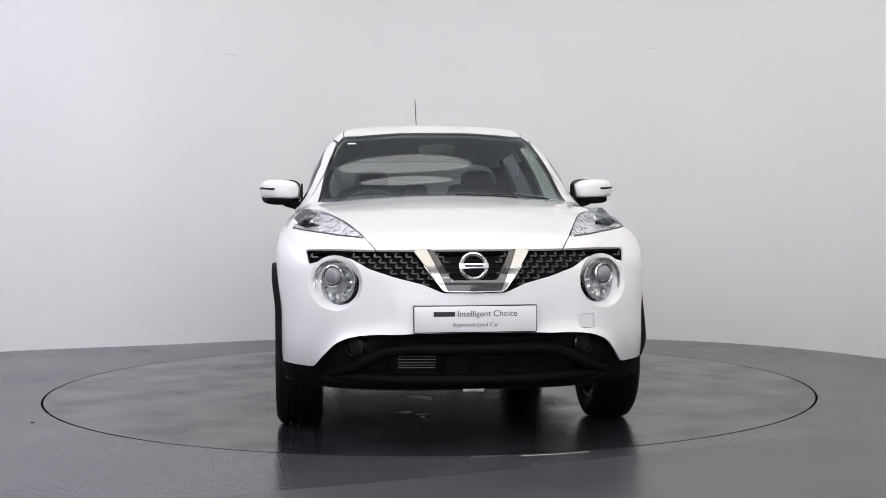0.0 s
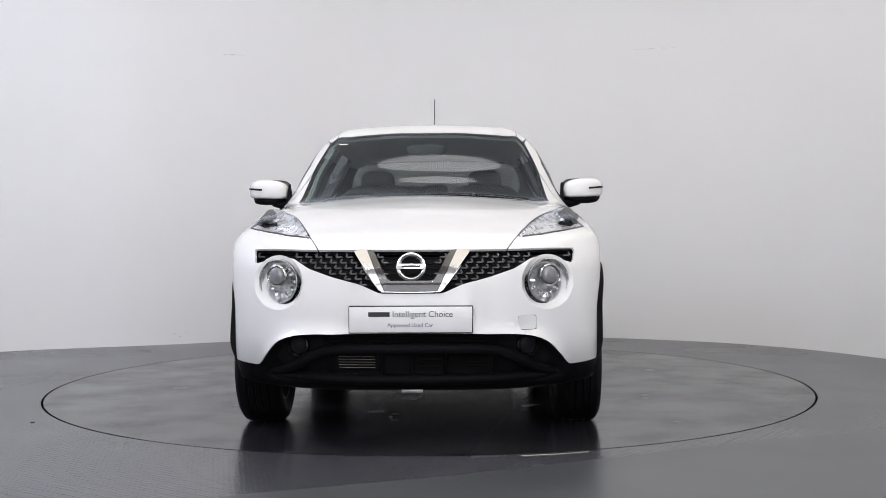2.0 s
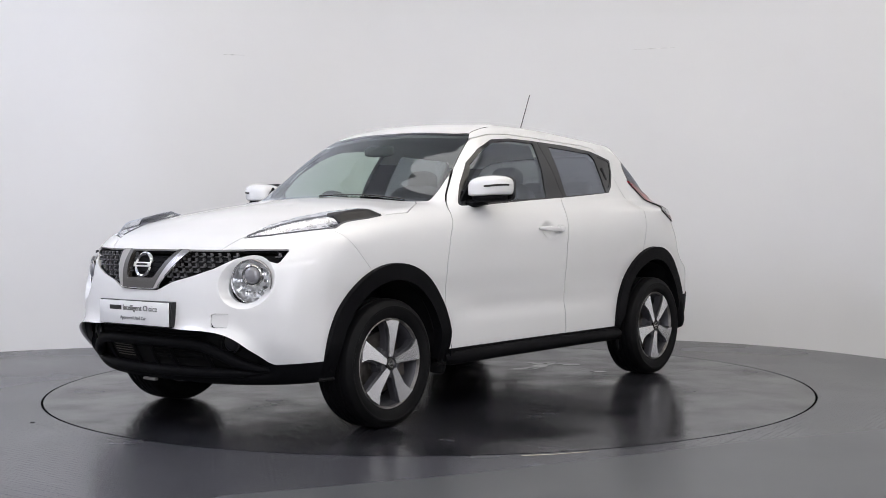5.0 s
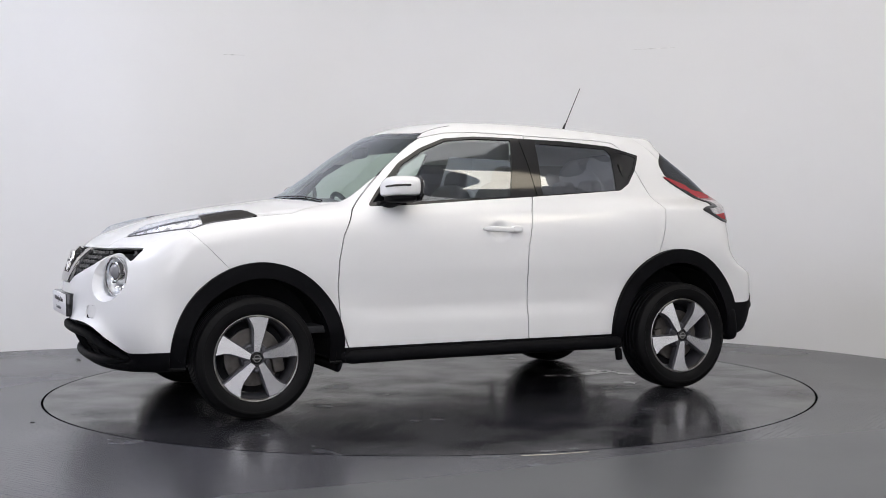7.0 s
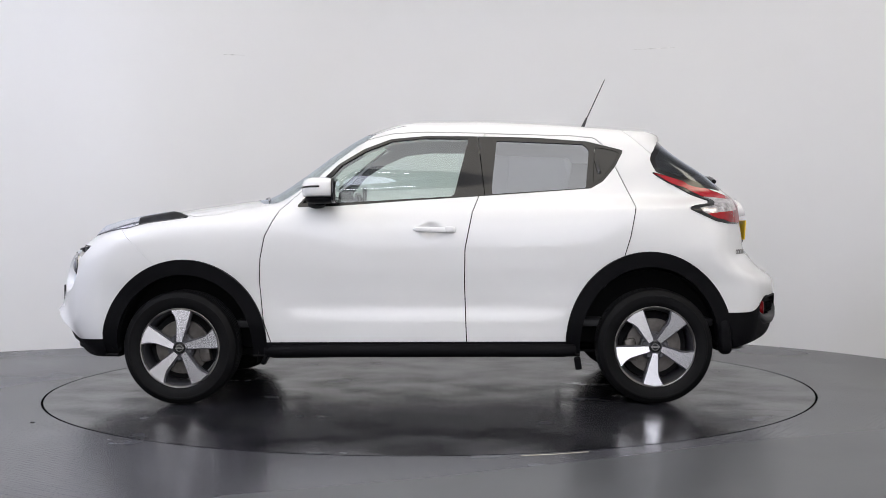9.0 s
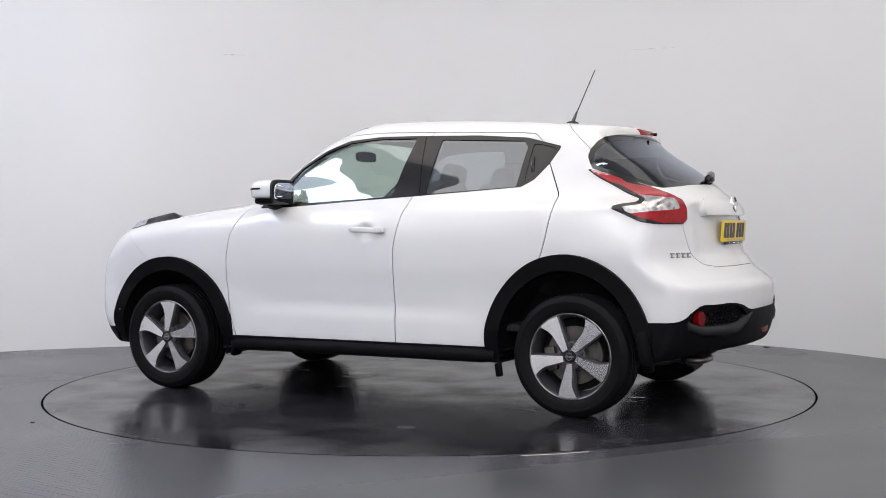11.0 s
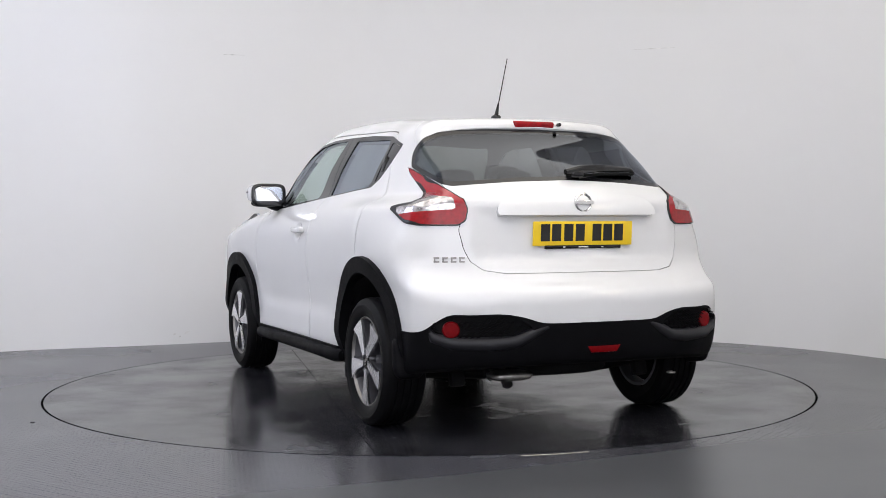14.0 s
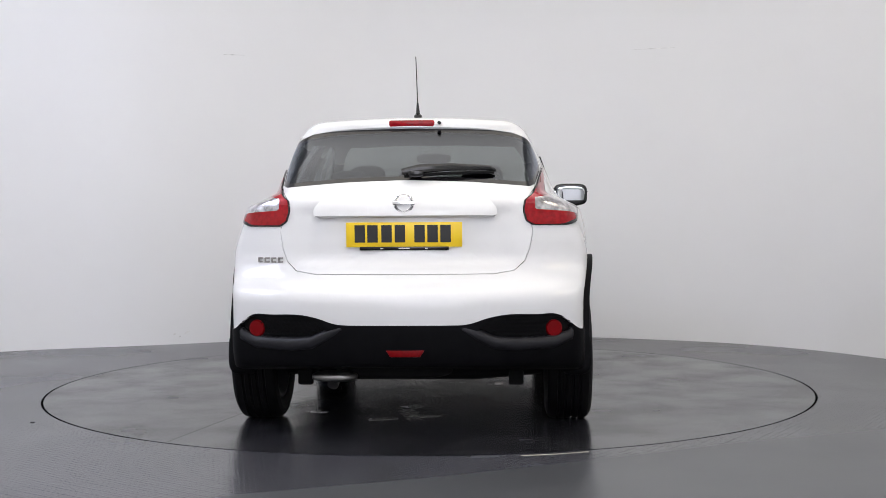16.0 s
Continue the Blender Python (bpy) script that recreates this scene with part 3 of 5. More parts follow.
low_front = lambda p: np.maximum(p[:, 2] - curve(np.abs(p[:, 1]), [0, 0.3, 0.44, 0.50, 0.575, 0.64, 0.692, 0.74, 0.9], [0.50, 0.497, 0.494, 0.486, 0.456, 0.396, 0.345, 0.347, 0.36]), 1.5 - p[:, 0])
low_rear = lambda p: np.maximum(p[:, 2] - curve(np.abs(p[:, 1]), [0, 0.2, 0.3, 0.37, 0.43, 0.6, 0.69, 0.73, 0.77, 0.9], [0.522, 0.522, 0.528, 0.55, 0.562, 0.563, 0.556, 0.53, 0.496, 0.49]), p[:, 0] + 1.5)
sill_field = lambda p: np.maximum(np.maximum(p[:, 2] - 0.334, 0.4 - np.abs(p[:, 1])), np.abs(p[:, 0]) - 1.2)
under = lambda p: p[:, 2] - floor_height(p[:, 0]) - 0.012
front_door_f = in_side(polygon([(0.665, 1.10), (0.73, 1.035), (0.80, 0.90), (0.824, 0.78), (0.83, 0.656), (0.812, 0.444), (0.765, 0.31), (0.76, 0.2), (-0.264, 0.2), (-0.264, 0.34), (-0.255, 0.65),
                                (-0.259, 0.83), (-0.299, 1.025), (-0.336, 1.116), (-0.37, 1.455), (-0.05, 1.464), (0.127, 1.456), (0.27, 1.425), (0.41, 1.345), (0.525, 1.23)], 0.004))
rear_door_f = in_side(polygon([(-0.26, 0.2), (-0.26, 0.34), (-0.251, 0.65), (-0.255, 0.83), (-0.295, 1.025), (-0.332, 1.116), (-0.366, 1.453), (-0.85, 1.438), (-0.97, 1.425), (-1.02, 1.38),
                               (-1.075, 1.266), (-1.15, 1.10), (-1.164, 1.04), (-1.132, 0.885), (-1.093, 0.76), (-1.0, 0.6), (-0.81, 0.45), (-0.808, 0.2)], 0.004))
tailgate_f = in_rear(polygon([(-0.2, 0.744), (0.2, 0.743), (0.40, 0.743), (0.49, 0.757), (0.535, 0.795), (0.558, 0.85), (0.574, 0.935), (0.552, 0.99), (0.548, 1.08), (0.585, 1.13), (0.6, 1.3), (-0.2, 1.3)], 0.004))
spoiler_f = lambda p: np.maximum(p[:, 0] + 1.16 - (p[:, 2] - 1.447) * 1.1, 1.335 - p[:, 2])
tail_lamp = lambda p: np.maximum(polygon([(-0.462, 1.232), (-0.505, 1.19), (-0.55, 1.156), (-0.618, 1.10), (-0.636, 1.076), (-0.593, 1.055), (-0.518, 1.046), (-0.472, 1.035), (-0.517, 1.008), (-0.580, 0.970), (-0.655, 0.958), (-0.828, 0.957),
                                          (-0.858, 0.975), (-0.864, 1.027), (-0.846, 1.067), (-0.804, 1.087), (-0.742, 1.118), (-0.689, 1.143), (-0.625, 1.171), (-0.548, 1.201), (-0.498, 1.221)], 0.003)((p[:, 0] + np.abs(p[:, 1])) * 0.7071, p[:, 2]), p[:, 0] + 1.2)
tow_cap = lambda p: np.maximum(polygon([(0.462, 0.517), (0.462, 0.562), (0.525, 0.562), (0.525, 0.517)], 0.008)(p[:, 1], p[:, 2]), 1.5 - p[:, 0])

body.cut(lambda p: arches(p, 0.0))

# inner shell round the cabin; near-black to stand for shade behind the gaps
shell = Sheet(body.V, list(body.F))
for f in (glass_front, glass_rear, windscreen, rear_glass, grille_band, low_front, headlight_ring):
    shell.cut(f, 0.0)
liner = shell.cut(lambda p: np.maximum(1.36 - p[:, 2], np.abs(p[:, 0] + 0.4) - 1.0))
panel("inner_shell", shell, SHELL, car, "dark inner body shell", lift=-0.03, depth=0)
panel("headlining", liner, HEADLINER, car, "pale grey fabric headlining", lift=-0.03, depth=0)

panel("underbody", body.cut(under), SHELL, car, "black underbody panels")
cladding = body.cut(lambda p: arches(p, 0.077))
for h in cladding.halves():
    for q in (1, -1):
        panel("wheel_arch_trim", Sheet(h.V, [f for f in h.F if h.V[f[0], 0] * q > 0]), PLASTIC, car, "matt black plastic arch moulding", lift=0.027, depth=0.05,
              push=lambda p, n: -n * (0.04 * step(0.44, 0.27, p[:, 2]))[:, None])


# lower front: a recessed black mouth
def mouth(p, n):
    y, z = np.abs(p[:, 1]), p[:, 2]
    hole = step(0.70, 0.55, y) * step(0.275, 0.32, z) * step(0.52, 0.47, z)
    return np.stack([-0.075 * hole, 0 * y, 0 * y], -1)


lower = body.cut(low_front)
intake = lower.cut(in_front(polygon([(-0.2, 0.482), (0.44, 0.48), (0.50, 0.47), (0.565, 0.435), (0.60, 0.38), (0.56, 0.335), (0.44, 0.32), (-0.2, 0.315)], 0.004)))
panel("intake_backing", intake, SHELL, car, "black front air intake", push=mouth)
panel("lower_bumper", lower, PLASTIC, car, "black plastic lower front bumper", depth=0.05, push=mouth)
sills = body.cut(sill_field)
for h in sills.halves():
    panel("sill_trim", h, PLASTIC, car, "black plastic sill moulding", lift=0.012, depth=0.03)
rear_low = body.cut(low_rear)
rear_mesh = rear_low.cut(in_rear(polygon([(0.742, 0.515), (0.728, 0.535), (0.68, 0.548), (0.44, 0.552), (0.385, 0.535), (0.33, 0.497), (0.40, 0.462), (0.62, 0.452), (0.72, 0.46), (0.742, 0.48)], 0.004), 1.5))
panel("lower_rear_bumper", rear_low, PLASTIC, car, "black plastic lower rear bumper", lift=0.006, depth=0.05)
for h in rear_mesh.halves():
    panel("bumper_insert", h, SHELL, car, "black mesh insert", lift=-0.02, depth=0.0)

# glass and its black surrounds
for nm, f, mt, lb in (("front_side_window", glass_front, CLEARSIDE, "clear door glass"), ("rear_side_window", glass_rear, PRIVACYSIDE, "tinted rear door glass")):
    for h in body.cut(f).halves():
        panel(nm, h, mt, car, lb, lift=-0.006, depth=0)
for h in body.cut(quarter, 0.001).halves():
    panel("handle_pocket", h, GLOSSBLACK, car, "black hidden rear door handle pocket", lift=-0.004)
trims = body.cut(dlo)
trim_front = trims.cut(lambda p: -0.352 - p[:, 0] + (p[:, 2] - 1.28) * 0.11, 0.002)
for h in trim_front.halves():
    panel("window_surround", h, GLOSSBLACK, car, "gloss black window frame", lift=-0.001)
for h in trims.halves():
    panel("window_surround", h, GLOSSBLACK, car, "gloss black window frame", lift=-0.001)
screen = body.cut(lambda p: windscreen(p) - 0.001)
pane = screen.cut(lambda p: windscreen(p) + 0.004)
panel("windscreen", pane, CLEAR, car, "clear laminated windscreen", lift=-0.002, depth=0)
panel("windscreen_seal", screen, GLOSSBLACK, car, "black windscreen border", lift=-0.002)
back = body.cut(rear_glass)
pane = back.cut(lambda p: rear_glass(p) + 0.022)
panel("rear_window", pane, PRIVACY, car, "tinted rear window", lift=-0.002, depth=0)
panel("rear_window_border", back, GLOSSBLACK, car, "black rear window border", lift=-0.002)

# lamps
lamps = body.cut(tail_lamp, 0.001)
edge = lamps.cut(lambda p: -(tail_lamp(p) + 0.004 + (0.010 + 0.004 * step(1.075, 1.10, p[:, 2])) * step(-0.70, -0.62, (p[:, 0] + np.abs(p[:, 1])) * 0.7071) * step(1.20, 1.16, p[:, 2] + 0.3 * (p[:, 0] + np.abs(p[:, 1]) + 0.87))))
for h in edge.halves():
    panel("tail_lamp_edge", h, GLOSSBLACK, car, "black tail lamp edge", lift=0.008)
clear = lamps.cut(lambda p: np.maximum(np.maximum(p[:, 2] - 1.078 - 0.10 * (p[:, 0] + 1.7), 1.022 - 0.12 * (p[:, 0] + 1.7) - p[:, 2]), -0.812 + 0.35 * (p[:, 2] - 1.04) - wrap(p)))
CLEARLAMP = material("silvered_clear_lens", (0.50, 0.48, 0.49), 0.14, metal=0.7, coat=0.6, vary=0.55, scale=38)
REDDARK = material("dark_red_lens", (0.27, 0.002, 0.006), 0.16, vary=0.25, scale=50, spec=0.35)
PINKRED = material("bright_red_lens", (0.30, 0.010, 0.018), 0.12, coat=0.3, vary=0.12, scale=40)
for h in clear.halves():
    panel("reversing_lens", h, CLEARLAMP, car, "clear tail lamp section", lift=0.009)
upper = lamps.cut(lambda p: 1.05 - p[:, 2])
for h in upper.halves():
    panel("upper_tail_lens", h, PINKRED, car, "red upper arm of tail lamp", lift=0.009)
for h in lamps.halves():
    panel("stop_lens", h, REDDARK, car, "red stop lamp lens", lift=0.009)

# front round lamps, set in a hollow of the bumper
for h in body.cut(headlight).halves():
    panel("headlamp_glass", h, LENS, car, "clear round headlamp glass", lift=-0.034, depth=0)
for h in body.cut(headlight_ring).halves():
    panel("headlamp_surround", h, PAINT, car, "white painted headlamp surround", depth=0.03,
          push=lambda p, n: -n * (0.042 * step(0.0, -0.030, headlight_ring(p)))[:, None])
crest = body.cut(upper_lamp, 0.002)
inner = crest.cut(lambda p: upper_lamp(p) + 0.002 + 0.002 * step(-0.02, 0.03, np.abs(p[:, 1]) - 0.47 - (1.825 - p[:, 0]) * 0.72))
EDGEGREY = material("dark_grey_lamp_edge", (0.16, 0.16, 0.17), 0.25, vary=0.1)
crown = lambda p, n: n * (0.028 * step(0.0, -0.05, upper_lamp(p)) + 0.004)[:, None]
for h in crest.halves():
    panel("indicator_edge", h, EDGEGREY, car, "dark indicator lamp edge", push=crown)
INDICATOR = material("silvered_lamp_bowl", (0.84, 0.83, 0.85), 0.3, metal=0.6, vary=0.22, scale=28, rvary=0.08)
SMOKED = material("black_lamp_arm", (0.008, 0.008, 0.009), 0.3, vary=0.3, scale=24, spec=0.25)
for h in inner.halves():
    rear_arm = h.cut(lambda p: np.maximum(p[:, 0] - 1.50, 0.642 + (1.55 - p[:, 0]) * 0.27 - np.abs(p[:, 1])))
    panel("lamp_arm", rear_arm, SMOKED, car, "gloss black rear arm of the lamp", push=crown)
    panel("indicator_glass", h, LENS, car, "clear raised indicator lens", push=crown, depth=0)
    panel("indicator_bowl", h, INDICATOR, car, "silvered indicator reflector", push=lambda p, n: -n * (0.004 + 0.02 * step(-0.006, -0.04, upper_lamp(p)))[:, None])

# grille
band = body.cut(grille_band)
vee = band.cut(chrome_v)
# inner half and foot get the dark reflection as a colour of their own
foot_v = vee.cut(lambda p: np.abs(p[:, 1]) - 0.128 - 0.747 * (p[:, 2] - 0.676) + 0.014 + 0.27 * (p[:, 2] - 0.676))
for h in vee.halves():
    panel("chrome_v_arm", h, CHROME, car, "chrome arm of the v-shaped grille bar", lift=0.012, depth=0.03)
panel("v_bar_foot", foot_v, DARKCHROME, car, "v bar foot, dark reflection put into its colour", lift=0.012, depth=0.03)
panel("grille_backing", band, SHELL, car, "black grille backing", lift=-0.045, depth=0)

# painted panels
panel("tow_cap", body.cut(tow_cap, 0.0004), PAINT, car, "white towing eye cap", depth=0.001)
panel("bonnet", body.cut(bonnet, 0.002), PAINT, car, "white bonnet")


def handle_hollow(p, n):
    x, z = p[:, 0], p[:, 2]
    d = np.hypot((x + 0.085) / 0.062, (z - 0.925) / 0.05)
    return -n * (0.027 * step(1.0, 0.45, d))[:, None]


for h in body.cut(front_door_f, 0.0028).halves():
    panel("front_door", h, PAINT, car, "white front door", push=handle_hollow)
for h in body.cut(rear_door_f, 0.0028).halves():
    panel("rear_door", h, PAINT, car, "white rear door")
gate = body.cut(tailgate_f, 0.0016)
garnish = gate.cut(in_rear(polygon([(-0.2, 1.0), (0.405, 1.0), (0.40, 1.03), (0.375, 1.06), (0.33, 1.078), (0.2, 1.092), (-0.2, 1.095)], 0.006)))


def plate_hollow(p, n):
    y, z = np.abs(p[:, 1]), p[:, 2]
    return -n * (0.018 * step(0.54, 0.42, y) * step(0.775, 0.815, z) * step(1.06, 1.0, z))[:, None]


panel("tailgate", gate, PAINT, car, "white tailgate", push=plate_hollow)
panel("plate_garnish", garnish, PAINT, car, "white raised plate moulding", depth=0.045, push=lambda p, n: n * (0.004 + 0.022 * step(1.10, 1.01, p[:, 2]))[:, None])
panel("rear_spoiler", body.cut(spoiler_f, 0.0018), PAINT, car, "white roof spoiler", push=lambda p, n: np.stack([-0.022 * step(1.41, 1.45, p[:, 2]) * step(-1.2, -1.35, p[:, 0]), 0 * p[:, 0], 0.008 * step(-1.15, -1.33, p[:, 0]) * step(1.40, 1.45, p[:, 2])], -1))
bump_f = body.cut(lambda p: np.maximum(1.58 + (p[:, 2] - 0.935) - p[:, 0], p[:, 2] - 0.99), 0.001)
panel("front_bumper", bump_f, PAINT, car, "white painted front bumper",
      push=lambda p, n: n * (0.036 * np.exp(-np.maximum(low_front(p), 0) / 0.03) * step(0.20, 0.36, np.abs(p[:, 1])) * step(0.70, 0.56, np.abs(p[:, 1])))[:, None])
panel("body_shell", body, PAINT, car, "white painted body sides and roof")
# ---- wheels ----
def spoke_outline(g=0.0):
    """A blade: wide at the rim, narrow at the hub."""
    return [(-0.055 - g, 0.199), (0.0, 0.206), (0.047 + g, 0.199), (0.010 + g, 0.034), (-0.018 - g, 0.034), (-0.023 - g, 0.135), (-0.033 - g, 0.165)]


def wheel(side, x):
    turn = 180 if x > 0 else 0
    hub = empty("wheel", car, pose(x, side * 0.752, HUB_Z, -90 * side, 0, 0))
    hub["label"] = "five-spoke machined alloy wheel with black tyre"
    R = TYRE_R
    prof = [(0.214, 0.092), (0.222, 0.099), (0.245, 0.106), (0.262, 0.1075), (0.264, 0.109), (0.272, 0.109), (0.274, 0.1065), (0.288, 0.100), (0.299, 0.090), (R - 0.002, 0.078)]
    for g in (0.05, 0.017, -0.017, -0.05):
        prof += [(R, g + 0.007), (R - 0.008, g + 0.004), (R - 0.008, g - 0.004), (R, g - 0.007)]
    prof += [(R - 0.002, -0.078), (0.299, -0.090), (0.288, -0.100), (0.262, -0.1075), (0.222, -0.099), (0.210, -0.092), (0.205, -0.05), (0.205, 0.05)]
    part("tyre", revolve(bmesh.new(), prof, n=72, close=True), RUBBER, hub, "black road tyre", sharp=25)
    part("rim_barrel", revolve(bmesh.new(), [(0.208, 0.086), (0.196, 0.07), (0.186, 0.0), (0.19, -0.09), (0.205, -0.09), (0.2, 0.0)], n=64, close=True), ALLOYDARK, hub, "dark grey rim barrel")
    part("rim_lip", revolve(bmesh.new(), [(0.203, 0.080), (0.2075, 0.092), (0.2115, 0.094), (0.2145, 0.092), (0.212, 0.082)], n=72, close=True), STEEL, hub, "thin machined rim lip")
    part("brake_disc", revolve(bmesh.new(), [(0.06, 0.0), (0.145, 0.0), (0.145, 0.022), (0.075, 0.022), (0.07, 0.05), (0.02, 0.05)], n=48), DISC, hub, "dark worn brake disc")
    part("backing_plate", revolve(bmesh.new(), [(0.02, -0.03), (0.18, -0.03), (0.18, -0.02), (0.02, -0.02)], n=32), SHELL, hub)
    part("caliper", box(bmesh.new(), (0.06, 0.12, 0.06), pose(-0.12 if x > 0 else 0.12, 0.02, 0.02, 0, 0, 10), 0.012), DISC, hub, "grey brake caliper")
    for k in range(5):
        m_ = pose(0, 0, 0, 0, 0, turn + 72 * k - 4)
        dark = bmesh.new()
        prism(dark, spoke_outline(0.007), m_ @ pose(0, 0, 0.045), 0.040)
        part("spoke", dark, ALLOYDARK, hub, "grey painted spoke flank")
        face = bmesh.new()
        prism(face, spoke_outline(), m_ @ pose(0, 0, 0.0915, 0, 5, 0), 0.008)
        part("spoke_face", face, ALLOY, hub, "bright machined spoke face", sharp=12)
        a = radians(turn + 72 * k + 36 + 90)
        nut = revolve(bmesh.new(), [(0.0125, 0.05), (0.0125, 0.090), (0.010, 0.094), (0.001, 0.094)], pose(0.056 * math.cos(a), 0.056 * math.sin(a), 0), n=10)
        part("wheel_nut", nut, ALLOYDARK, hub)
    part("hub_plate", revolve(bmesh.new(), [(0.078, 0.04), (0.072, 0.068), (0.045, 0.078), (0.036, 0.085), (0.03, 0.086)], n=40), ALLOYDARK, hub)
    part("centre_cap", revolve(bmesh.new(), [(0.030, 0.08), (0.030, 0.093), (0.026, 0.097), (0.001, 0.098)], n=32), GLOSSBLACK, hub, "black centre cap")
    em = revolve(bmesh.new(), [(0.015, 0.097), (0.015, 0.1005), (0.019, 0.1005), (0.019, 0.097)], n=28, close=True)
    box(em, (0.046, 0.008, 0.003), pose(0, 0, 0.0995))
    part("cap_emblem", em, CHROME, hub, "plain silver ring emblem")
    return hub


for sx in (HUB_X, -HUB_X):
    for sy in (1, -1):
        wheel(sy, sx)
        # liner inside the arch
        cx = 1.24 if sx > 0 else -1.235
        bm = bmesh.new()
        low_z = 0.22 if sx > 0 else 0.30
        pr = [(-0.385, low_z)] + [(px, pz) for px, pz in arc(0, 0.31, 0.40, 180, 0, 20)] + [(0.385, 0.30)]
        rows_ = [[bm.verts.new((cx + px, sy * w, pz)) for px, pz in pr] for w in (0.825, 0.50)]
        for i in range(len(pr) - 1):
            bm.faces.new((rows_[0][i], rows_[0][i + 1], rows_[1][i + 1], rows_[1][i]))
        bm.faces.new(rows_[1])
        part("arch_liner", bm, SHELL, car, "black felt arch liner")

def egg(bm, c, r, n=0.5, m_=Matrix(), nu=28, nv=18):
    """A rounded box: n 1 is round, small n is boxy."""
    def p(a, e):
        return math.copysign(abs(a) ** e, a)
    rows_ = []
    for j in range(1, nv):
        v = -math.pi / 2 + math.pi * j / nv
        rows_.append([bm.verts.new(m_ @ Vector((c[0] + r[0] * p(math.cos(v), n) * p(math.cos(2 * math.pi * i / nu), n),
                                                 c[1] + r[1] * p(math.cos(v), n) * p(math.sin(2 * math.pi * i / nu), n),
                                                 c[2] + r[2] * p(math.sin(v), n)))) for i in range(nu)])
    for a, b in zip(rows_, rows_[1:]):
        for i in range(nu):
            bm.faces.new((a[i], a[(i + 1) % nu], b[(i + 1) % nu], b[i]))
    lo, hi = bm.verts.new(m_ @ Vector((c[0], c[1], c[2] - r[2]))), bm.verts.new(m_ @ Vector((c[0], c[1], c[2] + r[2])))
    for i in range(nu):
        bm.faces.new((lo, rows_[0][(i + 1) % nu], rows_[0][i]))
        bm.faces.new((hi, rows_[-1][i], rows_[-1][(i + 1) % nu]))
    return bm


# mud flaps, sill ends
for sy in (1, -1):
    part("mud_flap", egg(bmesh.new(), (0, 0, 0), (0.013, 0.05, 0.032), 0.6, pose(0.818, sy * 0.765, 0.238, 0, -22, 0)), PLASTIC, car, "black front mud flap")
    part("mud_flap", egg(bmesh.new(), (0, 0, 0), (0.034, 0.075, 0.105), 0.55, pose(-1.632, sy * 0.775, 0.365, 0, 6, 0)), PLASTIC, car, "black rear mud flap")
    part("jack_point", box(bmesh.new(), (0.035, 0.03, 0.07), pose(-0.86, sy * 0.80, 0.215, 0, 8, 0), 0.008), PLASTIC, car)
    part("sill_bar", tube(bmesh.new(), [(0.80, sy * 0.80, 0.285), (0.76, sy * 0.826, 0.285), (0.4, sy * 0.826, 0.288), (-0.4, sy * 0.826, 0.288), (-0.78, sy * 0.838, 0.288), (-0.84, sy * 0.82, 0.288)], [0.03, 0.036, 0.036, 0.036, 0.036, 0.03], 14), PLASTIC, car, "rounded black sill bar")


